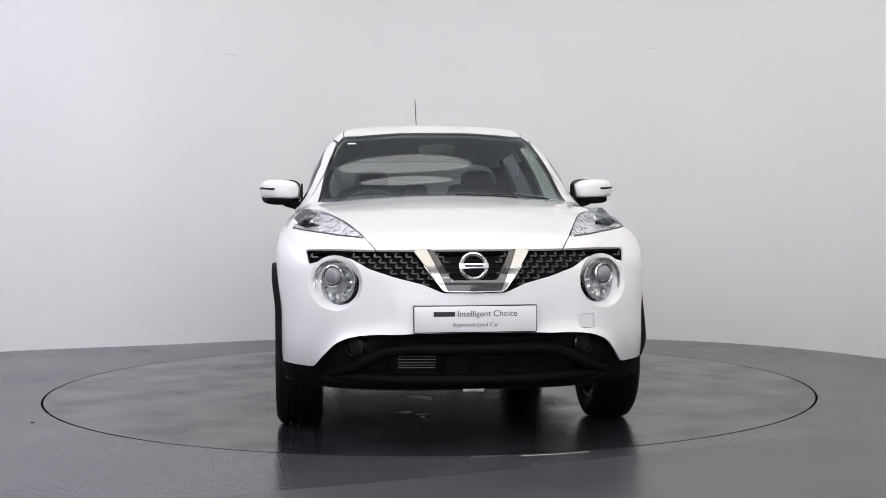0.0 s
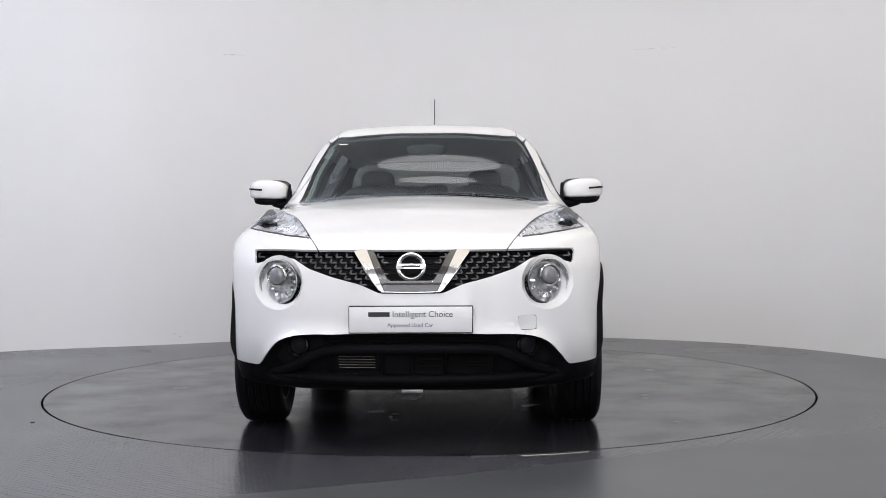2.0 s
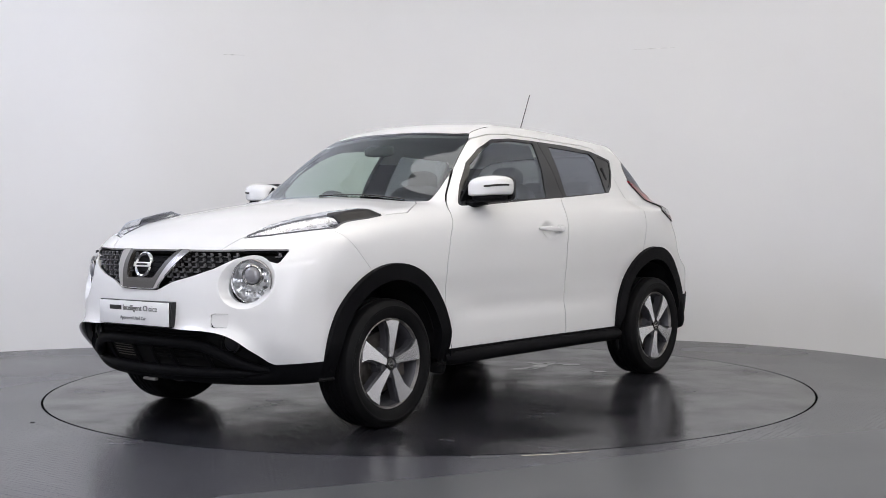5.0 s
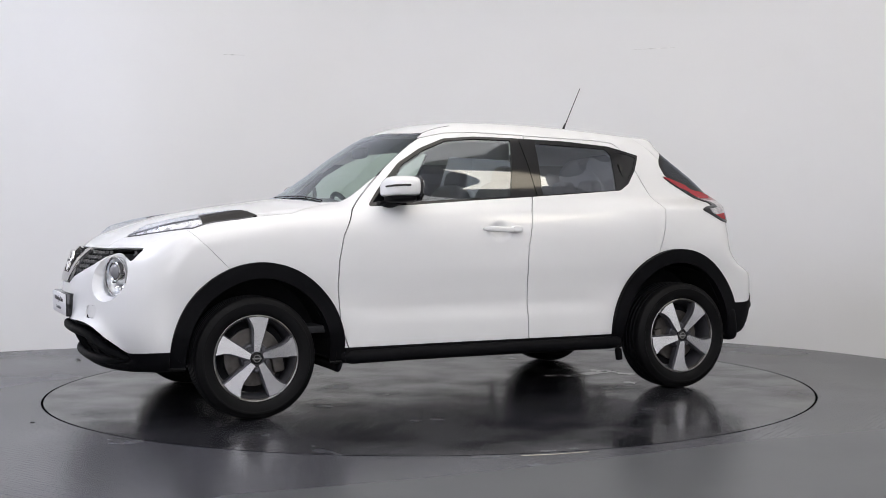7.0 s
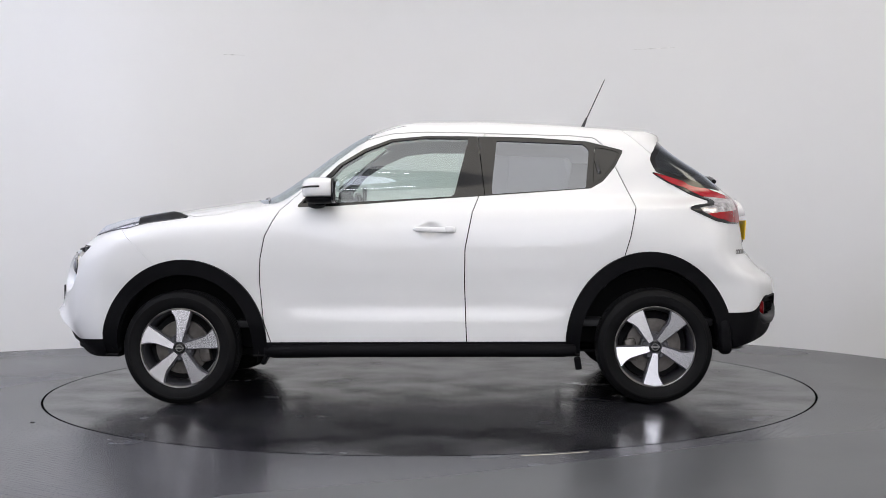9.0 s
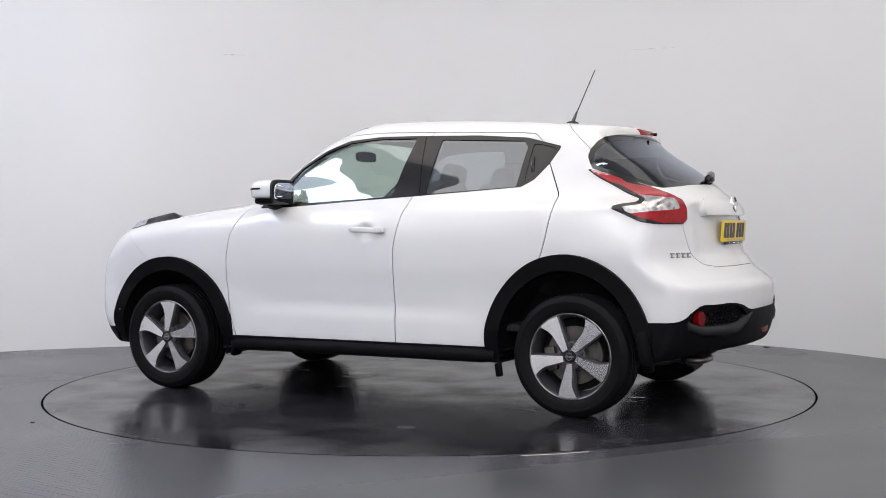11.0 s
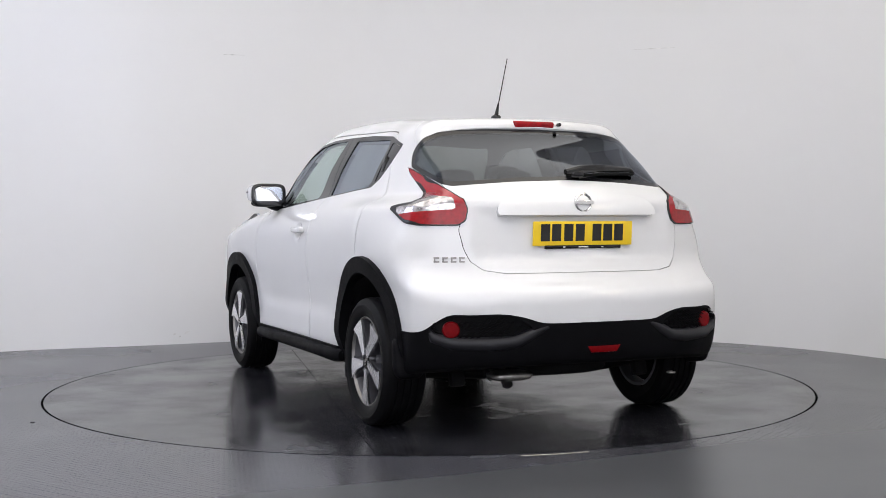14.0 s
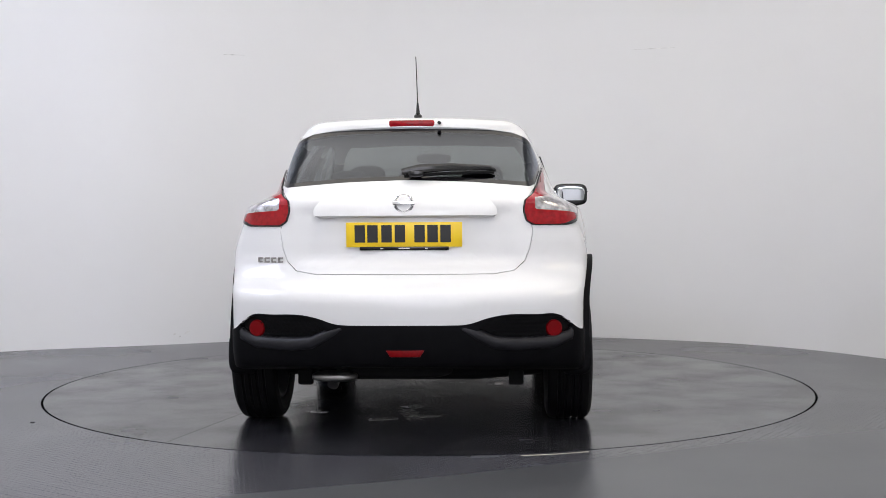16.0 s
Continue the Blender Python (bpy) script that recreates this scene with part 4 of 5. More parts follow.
# ---- door mirrors and handles ----
for sy in (1, -1):
    mir = empty("door_mirror", car)
    mir["label"] = "white door mirror with black base"
    bm = egg(bmesh.new(), (0, 0, 0), (0.092, 0.108, 0.066), 0.62)
    for v in bm.verts:
        x, y, z = v.co
        if x < -0.072:
            v.co.x = -0.072 + (x + 0.072) * 0.1
        v.co.x -= 0.45 * max(y + 0.02, 0) ** 1.3 * 0.5
        v.co.z *= 1 - 0.9 * max(y, 0) * 1.0
        v.co.z += 0.035 * (y / 0.1) * 0.25
        if v.co.z < -0.03:
            v.co.z = -0.03 + (v.co.z + 0.03) * 0.35
    bmesh.ops.transform(bm, matrix=pose(0.505, 0.868, 1.143), verts=bm.verts)
    if sy < 0:
        bmesh.ops.scale(bm, vec=(1, -1, 1), verts=bm.verts)
    part("mirror_housing", bm, PAINT, mir, "white mirror housing")
    low = egg(bmesh.new(), (0.50, sy * 0.862, 1.094), (0.078, 0.088, 0.024), 0.7)
    part("mirror_underside", low, PLASTIC, mir, "black mirror underside")
    foot = tube(bmesh.new(), [(0.53, sy * 0.74, 1.062), (0.53, sy * 0.79, 1.068), (0.515, sy * 0.84, 1.085)], [0.032, 0.03, 0.026], 12)
    bmesh.ops.scale(foot, vec=(1.6, 1, 0.75), space=Matrix.Translation((-0.53, 0, -1.07)), verts=foot.verts)
    part("mirror_foot", foot, PLASTIC, mir, "black mirror foot")
    sail = prism(bmesh.new(), [(0.62, 1.066), (0.43, 1.072), (0.46, 1.10), (0.53, 1.185)], Matrix(((1, 0, 0, 0), (0, 0, 1, sy * (side_y(0.52, 1.10) - 0.006)), (0, 1, 0, 0), (0, 0, 0, 1))), 0.012 * sy)
    part("mirror_sail", sail, PLASTIC, mir, "black corner trim")
    slit = tube(bmesh.new(), [(0.505 + 0.092 * math.cos(a) ** 0.62 - 0.225 * max(0.108 * math.sin(a) ** 0.62 + 0.02, 0) ** 1.3, sy * (0.868 + 0.108 * math.sin(a) ** 0.62), 1.152 + 0.008 * math.sin(a)) for a in [radians(q) for q in range(6, 91, 7)]], 0.0055, 8)
    part("indicator_slit", slit, GLOSSBLACK, mir, "dark indicator strip")
    gl = egg(bmesh.new(), (0, 0, 0), (0.003, 0.088, 0.050), 0.5, pose(0.4105, sy * 0.868, 1.142, 0, -7, 0), nu=32)
    part("mirror_surround", egg(bmesh.new(), (0.424, sy * 0.866, 1.142), (0.012, 0.107, 0.069), 0.5, nu=32), GLOSSBLACK, mir)
    part("mirror_glass", gl, MIRROR, mir, "silvered mirror glass")
    # handle
    yh = side_y(-0.1, 0.927)
    han = empty("door_handle", car)
    han["label"] = "white painted door handle"
    bm = egg(bmesh.new(), (-0.10, sy * (yh + 0.020), 0.930), (0.113, 0.011, 0.015), 0.7, nu=32)
    for v in bm.verts:
        v.co.y -= sy * 0.022 * (abs(v.co.x + 0.10) / 0.113) ** 4
        v.co.z += 0.004 * ((v.co.x + 0.1) / 0.113)
    part("grip", bm, PAINT, han)
    part("key_cap", egg(bmesh.new(), (-0.185, sy * (yh + 0.016), 0.931), (0.03, 0.015, 0.019), 0.6), PAINT, han)

for sy in (1, -1):
    yq = side_y(-0.985, 1.27)
    part("rear_door_handle", box(bmesh.new(), (0.022, 0.02, 0.085), pose(-0.985, sy * (yq - 0.004), 1.265, sy * 18, 10, 0), 0.005), GLOSSBLACK, car, "black upright rear door handle")

# ---- round headlamps ----
FACET = material("faceted_chrome", (0.86, 0.86, 0.87), 0.28, metal=1.0, vary=0.5, scale=35, bump=0.5, bscale=30)
for sy in (1, -1):
    lamp = empty("headlamp", car)
    lamp["label"] = "round clear headlamp with projector"
    fx = front_x(0.587, 0.713)
    aim = Vector((1, sy * 0.42, 0.0)).normalized()
    base = Matrix.Translation((fx - 0.044, sy * 0.587, 0.713)) @ aim.to_track_quat("Z", "Y").to_matrix().to_4x4() @ Matrix.Scale(1.08, 4)
    bm = revolve(bmesh.new(), [(0.088, 0.012), (0.086, 0.0), (0.078, -0.015), (0.06, -0.04), (0.03, -0.055), (0.001, -0.056)], base, n=40, cap=(0, 1))
    part("reflector", bm, FACET, lamp, "faceted silver reflector")
    ring = revolve(bmesh.new(), [(0.091, 0.010), (0.091, -0.01), (0.086, -0.01), (0.086, 0.008)], base, n=48, close=True)
    part("bezel", ring, CHROME, lamp, "silver bezel")
    off = base @ pose(0.0, 0.0, 0.0)
    pz = Matrix.Translation((0.01, sy * 0.010, 0.026))
    pm = pz @ off @ pose(0, 0, -0.02)
    part("projector_ring", revolve(bmesh.new(), [(0.036, -0.02), (0.044, 0.0), (0.045, 0.022), (0.040, 0.026), (0.036, 0.022)], pm, n=32, cap=(1, 0)), CHROME, lamp)
    dome = [(0.036 * math.cos(radians(a)), 0.018 + 0.02 * math.sin(radians(a))) for a in (0, 15, 30, 45, 60, 75, 88)]
    part("projector_lens", revolve(bmesh.new(), dome, pm, n=32), material("projector_glass", (0.20, 0.20, 0.215), 0.05, coat=1.0) if sy > 0 else bpy.data.materials["projector_glass"], lamp, "dark projector lens")
    fac = bmesh.new()
    rnd = random.Random(5)
    for i in range(9):
        a = radians(150 + 240 * i / 8 + 30)
        rr = 0.058
        box(fac, (0.022, 0.012, 0.02), off @ pose(rr * math.cos(a), rr * math.sin(a), -0.02, rnd.uniform(-40, 40), rnd.uniform(-40, 40), math.degrees(a)), 0.002, 1)
    part("lamp_facets", fac, BRIGHT, lamp, "bright chrome facets")
    # lamp bowls under the raised crest lenses
    bulb = revolve(bmesh.new(), [(0.05, 0.0), (0.045, 0.012), (0.02, 0.02), (0.001, 0.021)], Matrix.Translation((1.36, sy * 0.695, top_z(1.36, 0.695) - 0.012)) @ pose(0, 0, 0, sy * -25, 25, 0), n=24)
    part("indicator_bulb", bulb, CHROME, lamp)

# ---- front grille: slats and ticks between them ----
GRILLEM = material("satin_black_grille", (0.06, 0.06, 0.064), 0.2, vary=0.15, scale=30)


def in_band(y, z, m_=0.006):
    p = np.array([[2.0, y, z]])
    return grille_band(p)[0] < -m_ and chrome_v(p)[0] > 0.004


rows_z = [0.838, 0.815, 0.792, 0.769, 0.746, 0.723, 0.700]
for k, z0 in enumerate(rows_z):
    run = []
    for i in range(-72, 74):
        y = i * 0.01
        ok = in_band(y, z0)
        if ok:
            run.append(y)
        if (not ok or i == 73) and run:
            if len(run) > 2:
                bm = bmesh.new()
                pts = [(front_x(y_, z0, -0.022), y_, z0 + 0.003 * math.sin(y_ * 139.6 + k * 3.14)) for y_ in run]
                tube(bm, pts, 0.0034, 6)
                part("grille_slat", bm, PLASTIC, car)
            run = []
ticks = bmesh.new()
for k, z0 in enumerate(rows_z[:-1]):
    for i in range(-17, 18):
        y = (i + 0.5 * (k % 2)) * 0.045
        zm = z0 - 0.0115
        if abs(y) > 0.10 and in_band(y, zm, 0.012):
            x = front_x(y, zm, -0.008)
            s_ = 1 if y > 0 else -1
            box(ticks, (0.014, 0.009, 0.017), pose(x - 0.003, y + s_ * 0.012, zm + 0.001, s_ * 24, 0, 0), 0.0015, 1)
            box(ticks, (0.012, 0.027, 0.0075), pose(x, y, zm - 0.007, 0, 0, 0), 0.0015, 1)
tagged(part("grille_mesh", ticks, GRILLEM, car, "black grille mesh ticks"), kind="stuff")


def emblem(name, r, m_, lw, lh):
    em = revolve(bmesh.new(), [(r * 0.74, 0), (r * 0.74, 0.008), (r * 0.87, 0.014), (r, 0.008), (r, 0)], m_, n=48, close=True)
    box(em, (lw, lh, 0.012), m_ @ pose(0, 0, 0.01), 0.003, 2)
    return part(name, em, BRIGHT, car, "plain chrome ring and bar emblem")


FRONT = Matrix(((0, 0, 1, 0), (1, 0, 0, 0), (0, 1, 0, 0), (0, 0, 0, 1)))
REAR = Matrix(((0, 0, -1, 0), (-1, 0, 0, 0), (0, 1, 0, 0), (0, 0, 0, 1)))
emblem("front_emblem", 0.062, Matrix.Translation((front_x(0, 0.779) + 0.012, 0, 0.779)) @ FRONT @ pose(0, 0, 0, -14, 0, 0), 0.128, 0.024)
part("emblem_bar", box(bmesh.new(), (0.08, 0.009, 0.002), Matrix.Translation((front_x(0, 0.779) + 0.012, 0, 0.779)) @ FRONT @ pose(0, 0, 0, -14, 0, 0) @ pose(0, 0, 0.0162)), INK, car)
emblem("rear_emblem", 0.046, Matrix.Translation((rear_x(0, 1.055) - 0.022, 0, 1.055)) @ REAR @ pose(0, 0, 0, -6, 0, 0), 0.10, 0.018)
# glossy lower lip of the v bar
inner_v = [(-0.166, 0.838), (-0.13, 0.775), (-0.105, 0.729), (-0.092, 0.717), (0.0, 0.714), (0.092, 0.717), (0.105, 0.729), (0.13, 0.775), (0.166, 0.838)]
outer_v = [(-0.212, 0.784), (-0.165, 0.722), (-0.134, 0.682), (-0.12, 0.675), (0.0, 0.673), (0.12, 0.675), (0.134, 0.682), (0.165, 0.722), (0.212, 0.784)]
for path in (inner_v, outer_v):
    part("chrome_lip", tube(bmesh.new(), [(front_x(y_, z_) + 0.010, y_, z_) for y_, z_ in path], 0.0026, 8), BRIGHT, car)


def letters(body_, size, mat, parent, m_, name):
    cu = bpy.data.curves.new(name, "FONT")
    cu.body, cu.size, cu.align_x, cu.align_y, cu.extrude = body_, size, "LEFT", "CENTER", 0.0006
    tmp = bpy.data.objects.new(name, cu)
    scene.collection.objects.link(tmp)
    me = bpy.data.meshes.new_from_object(tmp.evaluated_get(bpy.context.evaluated_depsgraph_get()))
    bpy.data.objects.remove(tmp)
    me.materials.clear()
    me.materials.append(mat)
    me.transform(m_)
    ob = new(name, me)
    ob.parent = parent
    return ob


# ---- plates ----
fp = empty("front_plate", car)
fp["label"] = "white dealer plate with dark lettering"
FPX, FPZ = 2.092, 0.560
part("plate_holder", box(bmesh.new(), (0.045, 0.526, 0.116), pose(FPX - 0.026, 0, FPZ), 0.004), GLOSSBLACK, fp, "black plate holder")
part("plate", box(bmesh.new(), (0.006, 0.518, 0.108), pose(FPX, 0, FPZ), 0.002), WHITEPLATE, fp, "plain white plate")
pm = Matrix.Translation((FPX + 0.0036, 0, FPZ)) @ FRONT
letters("Intelligent Choice", 0.036, INK, fp, pm @ pose(-0.078, 0.022, 0), "lettering")
letters("Approved Used Car", 0.0235, GREYINK, fp, pm @ pose(-0.098, -0.024, 0), "small_lettering")
part("brand_bar", box(bmesh.new(), (0.09, 0.02, 0.0012), pm @ pose(-0.133, 0.022, 0)), INK, fp, "dark bar in place of a brand name")

rp = empty("rear_plate", car)
rp["label"] = "yellow rear plate with black bars"
RX = rear_x(0.0, 0.915) + 0.002
part("plate", box(bmesh.new(), (0.008, 0.52, 0.111), pose(RX, 0, 0.915, 0, -4, 0), 0.003), YELLOW, rp, "yellow reflective plate")
rm = Matrix.Translation((RX - 0.0045, 0, 0.915)) @ REAR @ pose(0, 0, 0, 4, 0, 0)
for i, u in enumerate((-0.198, -0.141, -0.078, -0.018, 0.070, 0.128, 0.186)):
    part("plate_bar", box(bmesh.new(), (0.047, 0.078, 0.0012), rm @ pose(u, 0.004, 0.0)), INK, rp)
part("dealer_strip", box(bmesh.new(), (0.40, 0.016, 0.006), rm @ pose(0.0, -0.062, -0.002), 0.002), GLOSSBLACK, rp, "black dealer strip")
for u in (-0.10, 0.0, 0.10):
    part("strip_bar", box(bmesh.new(), (0.05 if u == 0 else 0.012, 0.005, 0.001), rm @ pose(u, -0.062, 0.0015)), WHITEPLATE, rp)
bm = bmesh.new()
for i in range(4):
    y = 0.675 - 0.034 * i
    z = 0.800
    box(bm, (0.006, 0.026, 0.007), pose(rear_x(y, z) - 0.004, y, z + 0.010, 0, 0, -28), 0.001, 1)
    box(bm, (0.006, 0.026, 0.006), pose(rear_x(y, z) - 0.004, y, z - 0.008, 0, 0, -28), 0.001, 1)
    box(bm, (0.006, 0.007, 0.022), pose(rear_x(y, z) - 0.004, y + 0.009, z, 0, 0, -28), 0.001, 1)
part("model_badge", bm, STEEL, car, "small chrome badge blocks")

for sy in (1, -1):
    strip = [(0.228 - 0.028 * q, sy * (0.513 - 0.03 * (0.028 * q) ** 2)) for q in range(7)]
    part("roof_ditch_strip", tube(bmesh.new(), [(x_, y_, top_z(x_, abs(y_)) - 0.0045) for x_, y_ in strip], 0.005, 8), GLOSSBLACK, car, "black roof ditch strip")

# ---- aerial, third stop lamp, wiper ----
az = top_z(-0.955, 0)
aer = empty("aerial", car)
aer["label"] = "black whip aerial on the roof"
part("aerial_base", egg(bmesh.new(), (-0.955, 0, az + 0.004), (0.04, 0.022, 0.018), 0.9), GLOSSBLACK, aer)
part("aerial_foot", tube(bmesh.new(), [(-0.957, 0, az + 0.01), (-0.985, 0, az + 0.075)], [0.012, 0.005], 10), GLOSSBLACK, aer)
part("aerial_mast", tube(bmesh.new(), [(-0.98, 0, az + 0.06), (-1.092, 0, az + 0.30)], [0.0032, 0.0024], 8), GLOSSBLACK, aer)
bl = empty("high_stop_lamp", car)
bl["label"] = "red high-level stop lamp in spoiler"
part("lamp_lens", box(bmesh.new(), (0.05, 0.222, 0.034), pose(rear_x(0, 1.444) - 0.002, 0, 1.451, 0, -8, 0), 0.010, 3), REDDARK, bl, "dark red lens")
part("washer_jet", revolve(bmesh.new(), [(0.009, 0), (0.009, 0.02), (0.001, 0.024)], Matrix.Translation((rear_x(0.135, 1.445) - 0.024, -0.135, 1.452)) @ REAR, n=14), GLOSSBLACK, bl)
wp = empty("rear_wiper", car)
wp["label"] = "black rear wiper on the window"


def on_glass(y, z, d):
    return (rear_x(y, z) - d, y, z + d * 0.7)


arm = tube(bmesh.new(), [on_glass(0.02, 1.180, 0.03), on_glass(-0.06, 1.190, 0.034), on_glass(-0.2, 1.204, 0.028), on_glass(-0.38, 1.206, 0.02), on_glass(-0.41, 1.198, 0.012)], [0.014, 0.022, 0.018, 0.013, 0.006], 10)
part("wiper_arm", arm, GLOSSBLACK, wp)
part("wiper_pivot", egg(bmesh.new(), on_glass(-0.045, 1.180, 0.02), (0.024, 0.038, 0.02), 0.7), GLOSSBLACK, wp)
part("wiper_blade", tube(bmesh.new(), [on_glass(0.01, 1.172, 0.012), on_glass(-0.2, 1.186, 0.012), on_glass(-0.40, 1.192, 0.01)], 0.008, 8), RUBBER, wp)

# ---- rear bumper fittings ----
DEEPRED = material("deep_red_reflector", (0.16, 0.001, 0.003), 0.3, vary=0.2, scale=80, spec=0.15)
for sy in (1, -1):
    m_ = Matrix.Translation((rear_x(0.664, 0.497) + 0.018, sy * 0.664, 0.497)) @ Vector((-1, sy * 0.25, 0)).to_track_quat("Z", "Y").to_matrix().to_4x4()
    part("rear_reflector", revolve(bmesh.new(), [(0.038, -0.02), (0.038, 0.008), (0.033, 0.013), (0.001, 0.014)], m_, n=32), DEEPRED, car, "round red reflector")
    bm = bmesh.new()
    ins = polygon([(0.742, 0.515), (0.728, 0.535), (0.68, 0.548), (0.44, 0.552), (0.385, 0.535), (0.33, 0.497), (0.40, 0.462), (0.62, 0.452), (0.72, 0.46), (0.742, 0.48)])
    for j in range(6):
        for i in range(16):
            y = 0.36 + i * 0.024 + (j % 2) * 0.012
            z = 0.462 + j * 0.0165
            if ins(np.array([y]), np.array([z]))[0] < -0.006 and math.hypot(y - 0.664, z - 0.497) > 0.05:
                x = rear_x(y, z) + 0.012
                box(bm, (0.008, 0.018, 0.004), pose(x, sy * y, z, sy * 30, 0, 0))
                box(bm, (0.008, 0.018, 0.004), pose(x, sy * (y + 0.012), z, sy * -30, 0, 0))
    tagged(part("insert_mesh", bm, PLASTIC, car, "black diamond mesh"), kind="stuff")
bm = bmesh.new()
prism(bm, [(-0.085, 0.012), (0.085, 0.012), (0.065, -0.018), (-0.065, -0.018)], Matrix.Translation((rear_x(0, 0.398) - 0.004, -0.015, 0.402)) @ REAR, 0.006, bevel=0.002)
part("rear_fog_lamp", bm, DEEPRED, car, "red rear fog lamp")
ex = empty("exhaust", car)
ex["label"] = "steel exhaust tail pipe"
part("tail_pipe", tube(bmesh.new(), [(-1.2, 0.2, 0.275), (-1.5, 0.28, 0.27), (-1.66, 0.32, 0.266), (-1.74, 0.335, 0.246), (-1.765, 0.34, 0.225)], 0.026, 16), STEEL, ex)
part("pipe_shield", egg(bmesh.new(), (-1.76, 0.33, 0.268), (0.07, 0.105, 0.024), 0.7), STEEL, ex, "bright steel exhaust shield")
part("pipe_hanger", tube(bmesh.new(), [(-1.70, 0.415, 0.33), (-1.71, 0.425, 0.27), (-1.72, 0.40, 0.245)], 0.010, 8), SHELL, ex)
part("silencer", egg(bmesh.new(), (-1.68, 0.05, 0.30), (0.09, 0.26, 0.05), 0.6), SHELL, ex, "dull steel silencer")
part("tow_eye", egg(bmesh.new(), (-1.95, -0.42, 0.262), (0.02, 0.02, 0.006), 0.8), STEEL, car)
for y_ in (-0.50, 0.50):
    part("axle_bracket", box(bmesh.new(), (0.05, 0.07, 0.07), pose(-1.55, y_, 0.235, 0, 12, 0), 0.01), SHELL, car)
part("rear_axle", tube(bmesh.new(), [(-1.3, -0.62, 0.26), (-1.36, -0.3, 0.24), (-1.36, 0.3, 0.24), (-1.3, 0.62, 0.26)], 0.04, 10), SHELL, car)
part("front_axle", tube(bmesh.new(), [(1.25, -0.62, 0.27), (1.2, 0, 0.24), (1.25, 0.62, 0.27)], 0.045, 10), SHELL, car)

SATIN = material("satin_grey_plastic", (0.014, 0.014, 0.017), 0.45, vary=0.1, scale=20, spec=0.25)
for sy in (1, -1):
    path = [(0.752, 0.50), (0.735, 0.462), (0.66, 0.436), (0.50, 0.432), (0.40, 0.442), (0.335, 0.474), (0.27, 0.505), (0.2, 0.512)]
    part("bumper_wing", tube(bmesh.new(), [(rear_x(y, z) + 0.010, sy * y, z) for y, z in path], [0.010, 0.024, 0.030, 0.032, 0.030, 0.026, 0.018, 0.008], 12), SATIN, car, "satin grey bumper wing")

# ---- lower front bumper: bars, slats, fog lamps ----
def nose_at(y, z, d):
    return (front_x(y, z) + d, y, z)


bar = [(-0.66, 0.312), (-0.60, 0.318), (-0.52, 0.345), (-0.45, 0.385), (-0.38, 0.418), (-0.30, 0.428), (-0.15, 0.430), (0, 0.430)]
bar = bar + [(-y, z) for y, z in bar[-2::-1]]
bm = tube(bmesh.new(), [nose_at(y, z, -0.034) for y, z in bar], [0.006, 0.018] + [0.026] * (len(bar) - 4) + [0.018, 0.006], 12)
part("bumper_bar", bm, PLASTIC, car, "black moulded bumper bar")
low = [(y * 0.07, 0.288 + 0.02 * abs(y * 0.1) ** 2) for y in range(-9, 10)]
part("bumper_lip", tube(bmesh.new(), [nose_at(y, z, -0.026) for y, z in low], [0.004, 0.016] + [0.024] * (len(low) - 4) + [0.016, 0.004], 12), PLASTIC, car, "black lower bumper lip")
for k in range(5):
    z = 0.342 + k * 0.0125
    part("intake_slat", tube(bmesh.new(), [nose_at(y_, z, -0.06) for y_ in (-0.32, -0.27, -0.22, -0.16)], 0.0022, 6), DISC, car, "dull intercooler fin")
for k in range(4):
    z = 0.352 + k * 0.014
    for a, b in ((0.02, 0.13), (0.16, 0.33)):
        part("intake_slat", tube(bmesh.new(), [nose_at(a + (b - a) * q / 3, z, -0.062) for q in range(4)], 0.003, 6), PLASTIC, car)
for k in range(3):
    z = 0.462 + 0.012 * k
    part("upper_intake_slat", tube(bmesh.new(), [nose_at(-0.38 + 0.76 * q / 10, z, -0.045) for q in range(11)], 0.0035, 6), PLASTIC, car)
for y0 in (-0.13, 0.0, 0.145, 0.36, -0.36):
    part("intake_post", tube(bmesh.new(), [nose_at(y0, 0.30, -0.05), nose_at(y0, 0.36, -0.055), nose_at(y0, 0.42, -0.05)], 0.009, 8), PLASTIC, car)
for sy in (1, -1):
    m_ = Matrix.Translation((front_x(0.497, 0.438) - 0.062, sy * 0.497, 0.438)) @ Vector((1, sy * 0.3, 0)).to_track_quat("Z", "Y").to_matrix().to_4x4()
    fog = empty("fog_lamp", car)
    fog["label"] = "small dark front fog lamp"
    part("fog_bezel", revolve(bmesh.new(), [(0.048, -0.02), (0.048, 0.01), (0.042, 0.014), (0.038, 0.006)], m_, n=28, cap=(1, 0)), GLOSSBLACK, fog)
    part("fog_lens", revolve(bmesh.new(), [(0.040, 0.0), (0.034, 0.008), (0.015, 0.012), (0.001, 0.0125)], m_, n=28), material("fog_glass", (0.01, 0.01, 0.012), 0.3, spec=0.15) if sy > 0 else bpy.data.materials["fog_glass"], fog)
part("tow_label", box(bmesh.new(), (0.02, 0.09, 0.012), pose(2.0, 0.0, 0.246), 0.002), STEEL, car)

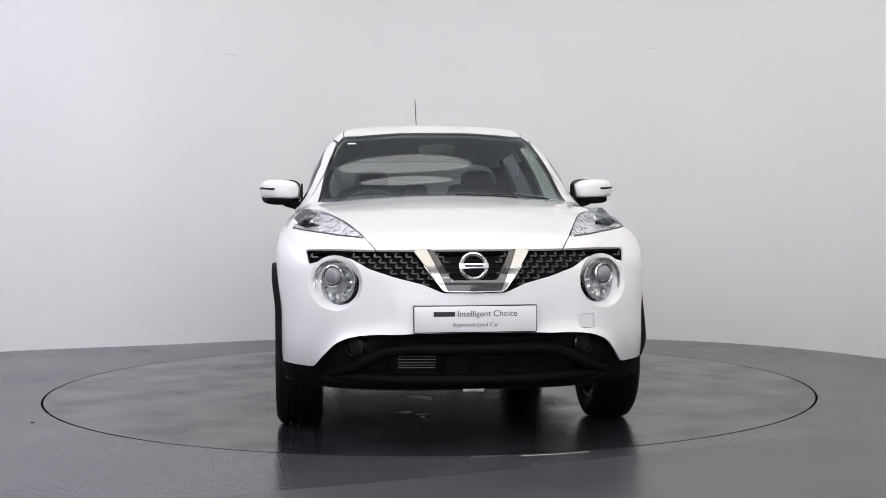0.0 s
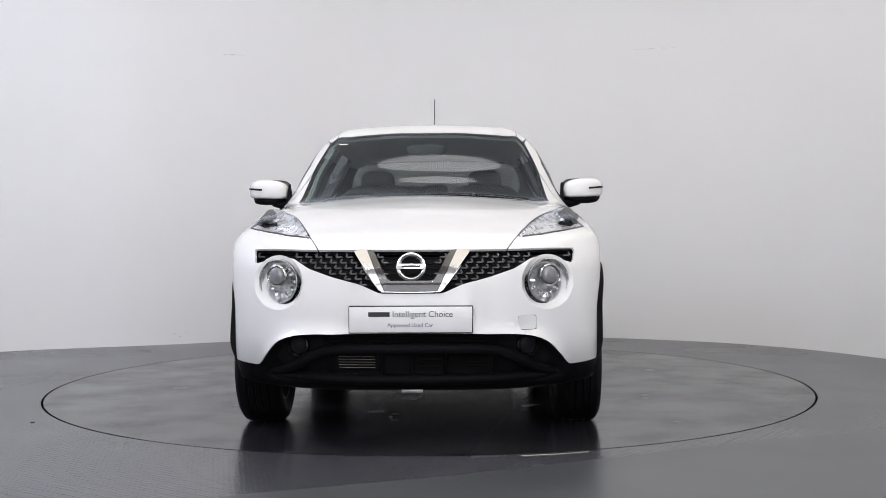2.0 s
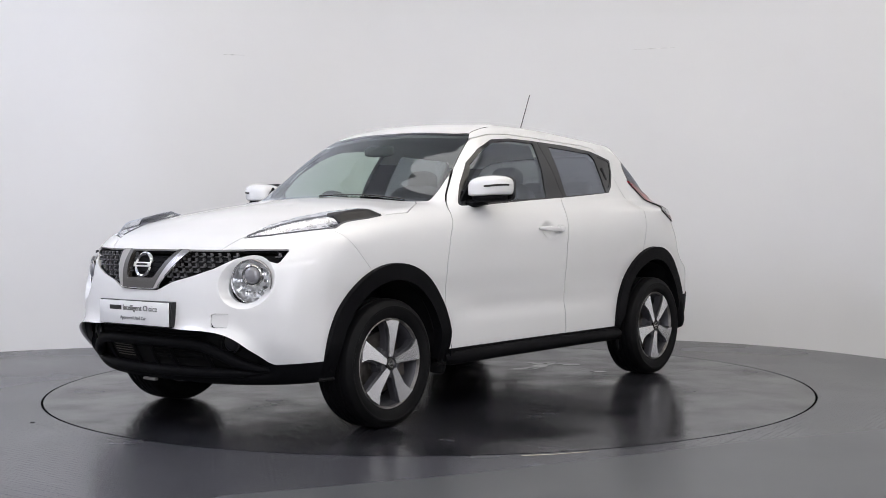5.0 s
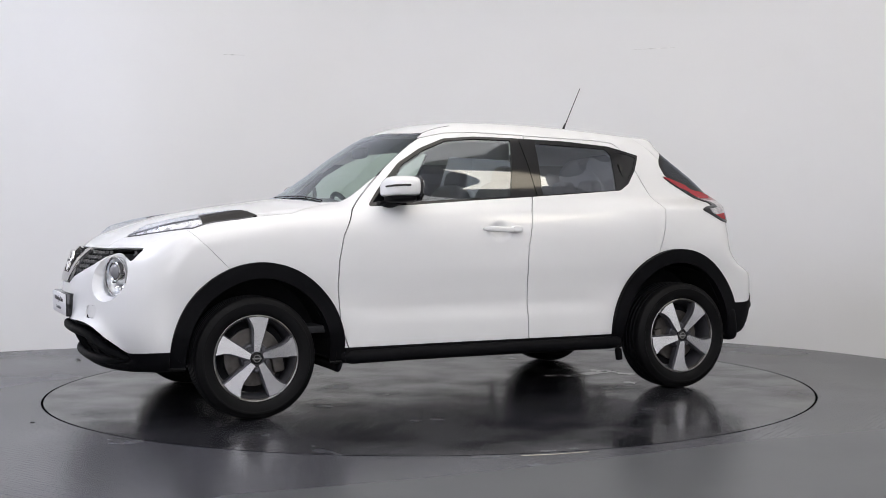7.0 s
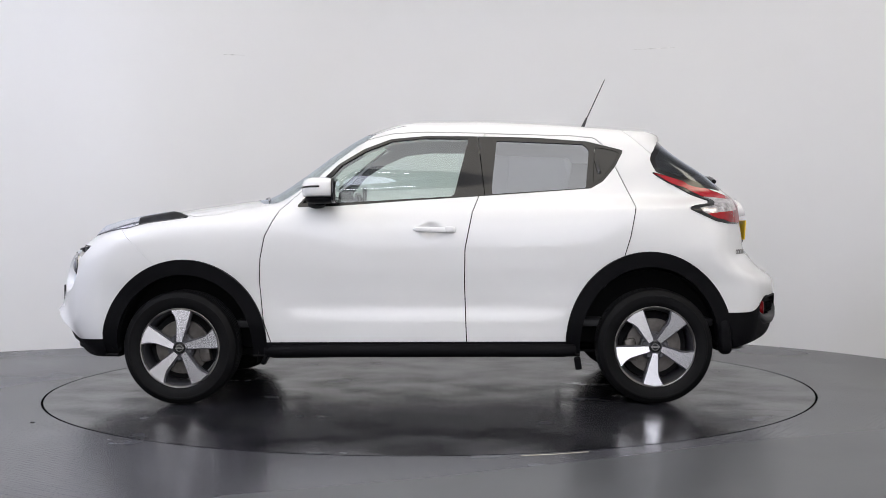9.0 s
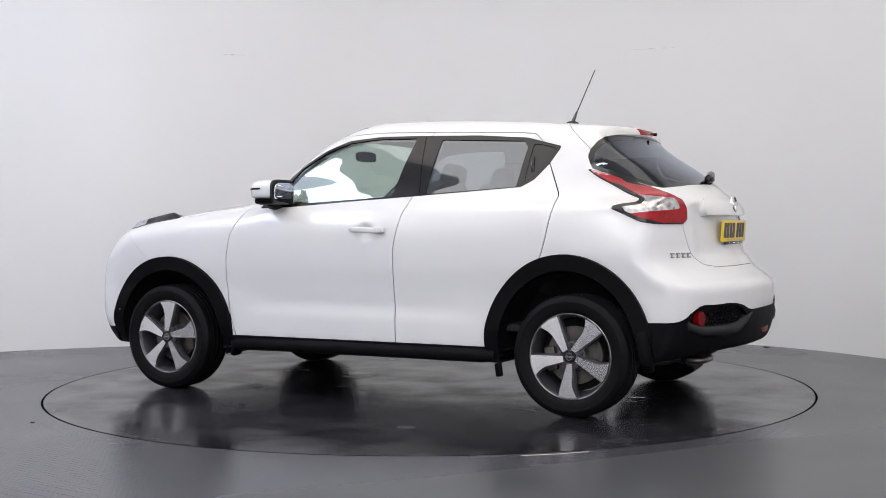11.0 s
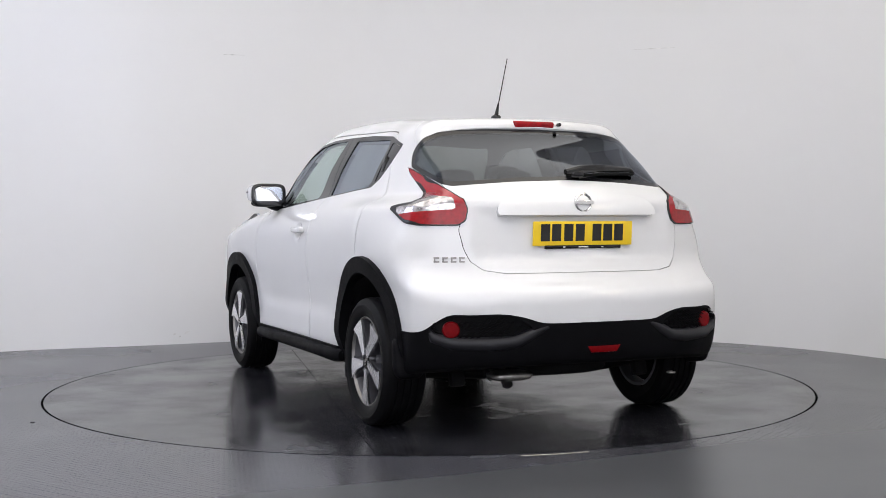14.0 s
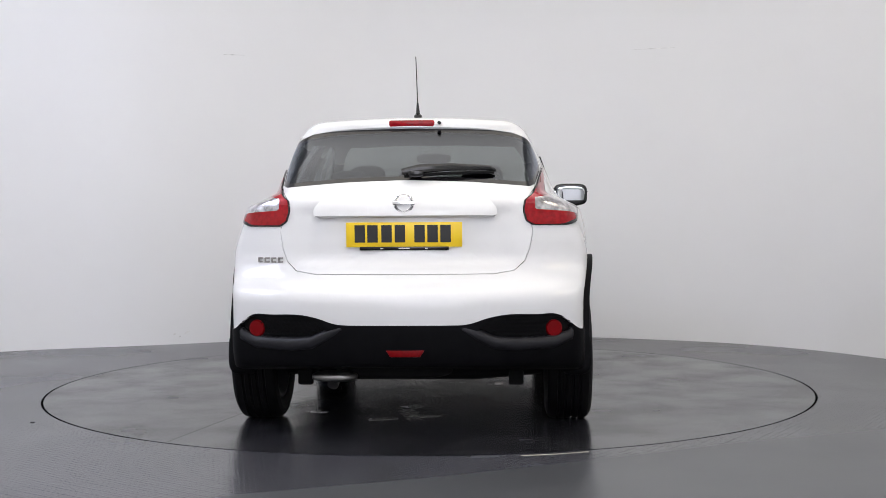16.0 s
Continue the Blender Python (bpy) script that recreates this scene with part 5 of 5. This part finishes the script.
# ---- cabin ----
part("cabin_floor", box(bmesh.new(), (2.6, 1.36, 0.04), pose(-0.3, 0, 0.42), 0.01), TRIM, car, "dark carpeted cabin floor")
bm = egg(bmesh.new(), (0.66, 0, 0.93), (0.24, 0.66, 0.15), 0.5, nu=40)
part("dashboard", bm, TRIM, car, "dark grey dashboard")
part("instrument_hood", egg(bmesh.new(), (0.52, -0.36, 1.06), (0.10, 0.17, 0.06), 0.7), TRIM, car)
sw = empty("steering_wheel", car)
sw["label"] = "black steering wheel"
wm = pose(0.36, -0.36, 0.98, 0, -68, 0)
part("wheel_ring", tube(bmesh.new(), [wm @ Vector((0.18 * math.cos(2 * math.pi * i / 32), 0.18 * math.sin(2 * math.pi * i / 32), 0)) for i in range(32)], 0.015, 10, closed=True), TRIM, sw)
part("wheel_boss", egg(bmesh.new(), (0, 0, 0), (0.07, 0.08, 0.03), 0.7, wm), TRIM, sw)
part("wheel_spoke", box(bmesh.new(), (0.03, 0.34, 0.015), wm, 0.004), TRIM, sw)


def seat(y, x=0.0, name="front_seat"):
    st = empty(name, car)
    st["label"] = "charcoal fabric seat"
    part("cushion", egg(bmesh.new(), (x + 0.05, y, 0.60), (0.27, 0.25, 0.09), 0.55), SEAT, st)
    part("backrest", egg(bmesh.new(), (0, 0, 0), (0.075, 0.25, 0.33), 0.55, pose(x - 0.27, y, 0.88, 0, -14, 0)), SEAT, st)
    part("headrest", egg(bmesh.new(), (0, 0, 0), (0.05, 0.105, 0.085), 0.6, pose(x - 0.37, y, 1.210, 0, -12, 0)), SEAT, st)
    for q in (-0.06, 0.06):
        part("headrest_post", tube(bmesh.new(), [(x - 0.335, y + q, 1.12), (x - 0.365, y + q, 1.24)], 0.007, 8), STEEL, st)


seat(0.335)
seat(-0.335)
bench = empty("rear_bench", car)
bench["label"] = "charcoal fabric rear bench"
part("cushion", egg(bmesh.new(), (-0.72, 0, 0.63), (0.26, 0.62, 0.09), 0.45), SEAT, bench)
part("backrest", egg(bmesh.new(), (0, 0, 0), (0.08, 0.62, 0.30), 0.4, pose(-1.05, 0, 0.86, 0, -16, 0)), SEAT, bench)
for y in (-0.33, 0, 0.33):
    part("headrest", egg(bmesh.new(), (-1.16, y, 1.175), (0.05, 0.10 if y else 0.09, 0.058), 0.6), SEAT, bench)
part("parcel_shelf", box(bmesh.new(), (0.42, 1.0, 0.02), pose(-1.40, 0, 1.03), 0.005), TRIM, car, "dark parcel shelf")
part("cabin_mirror", egg(bmesh.new(), (0.40, 0.0, 1.375), (0.02, 0.11, 0.032), 0.6), TRIM, car, "dark interior mirror")
for y0, y1 in ((0.05, 0.56),):
    part("front_wiper", tube(bmesh.new(), [(x_, y_, top_z(x_, abs(y_)) + 0.004) for x_, y_ in [(0.935 - 0.35 * (y0 + (y1 - y0) * q / 8) ** 2 - (0.012 if y0 < 0 else 0.035) * math.sin(math.pi * q / 8), y0 + (y1 - y0) * q / 8) for q in range(9)]], 0.0035, 8), GLOSSBLACK, car, "black windscreen wiper")
part("screen_sticker", box(bmesh.new(), (0.012, 0.05, 0.001), Matrix.Translation((0.345, -0.47, top_z(0.345, 0.47) + 0.002)) @ pose(0, 0, 0, 0, 32, 0)), WHITEPLATE, car)


def motions():
    rows = []
    for t, a in TURN:
        c, s = math.cos(radians(a)), math.sin(radians(a))
        rows.append((t, pose(c * CAR_SHIFT[0] - s * CAR_SHIFT[1], s * CAR_SHIFT[0] + c * CAR_SHIFT[1], 0, 0, 0, a)))
    walk(car, rows)
    walk(turntable, [(t, pose(0, 0, 0, 0, 0, a)) for t, a in TURN])


motions()
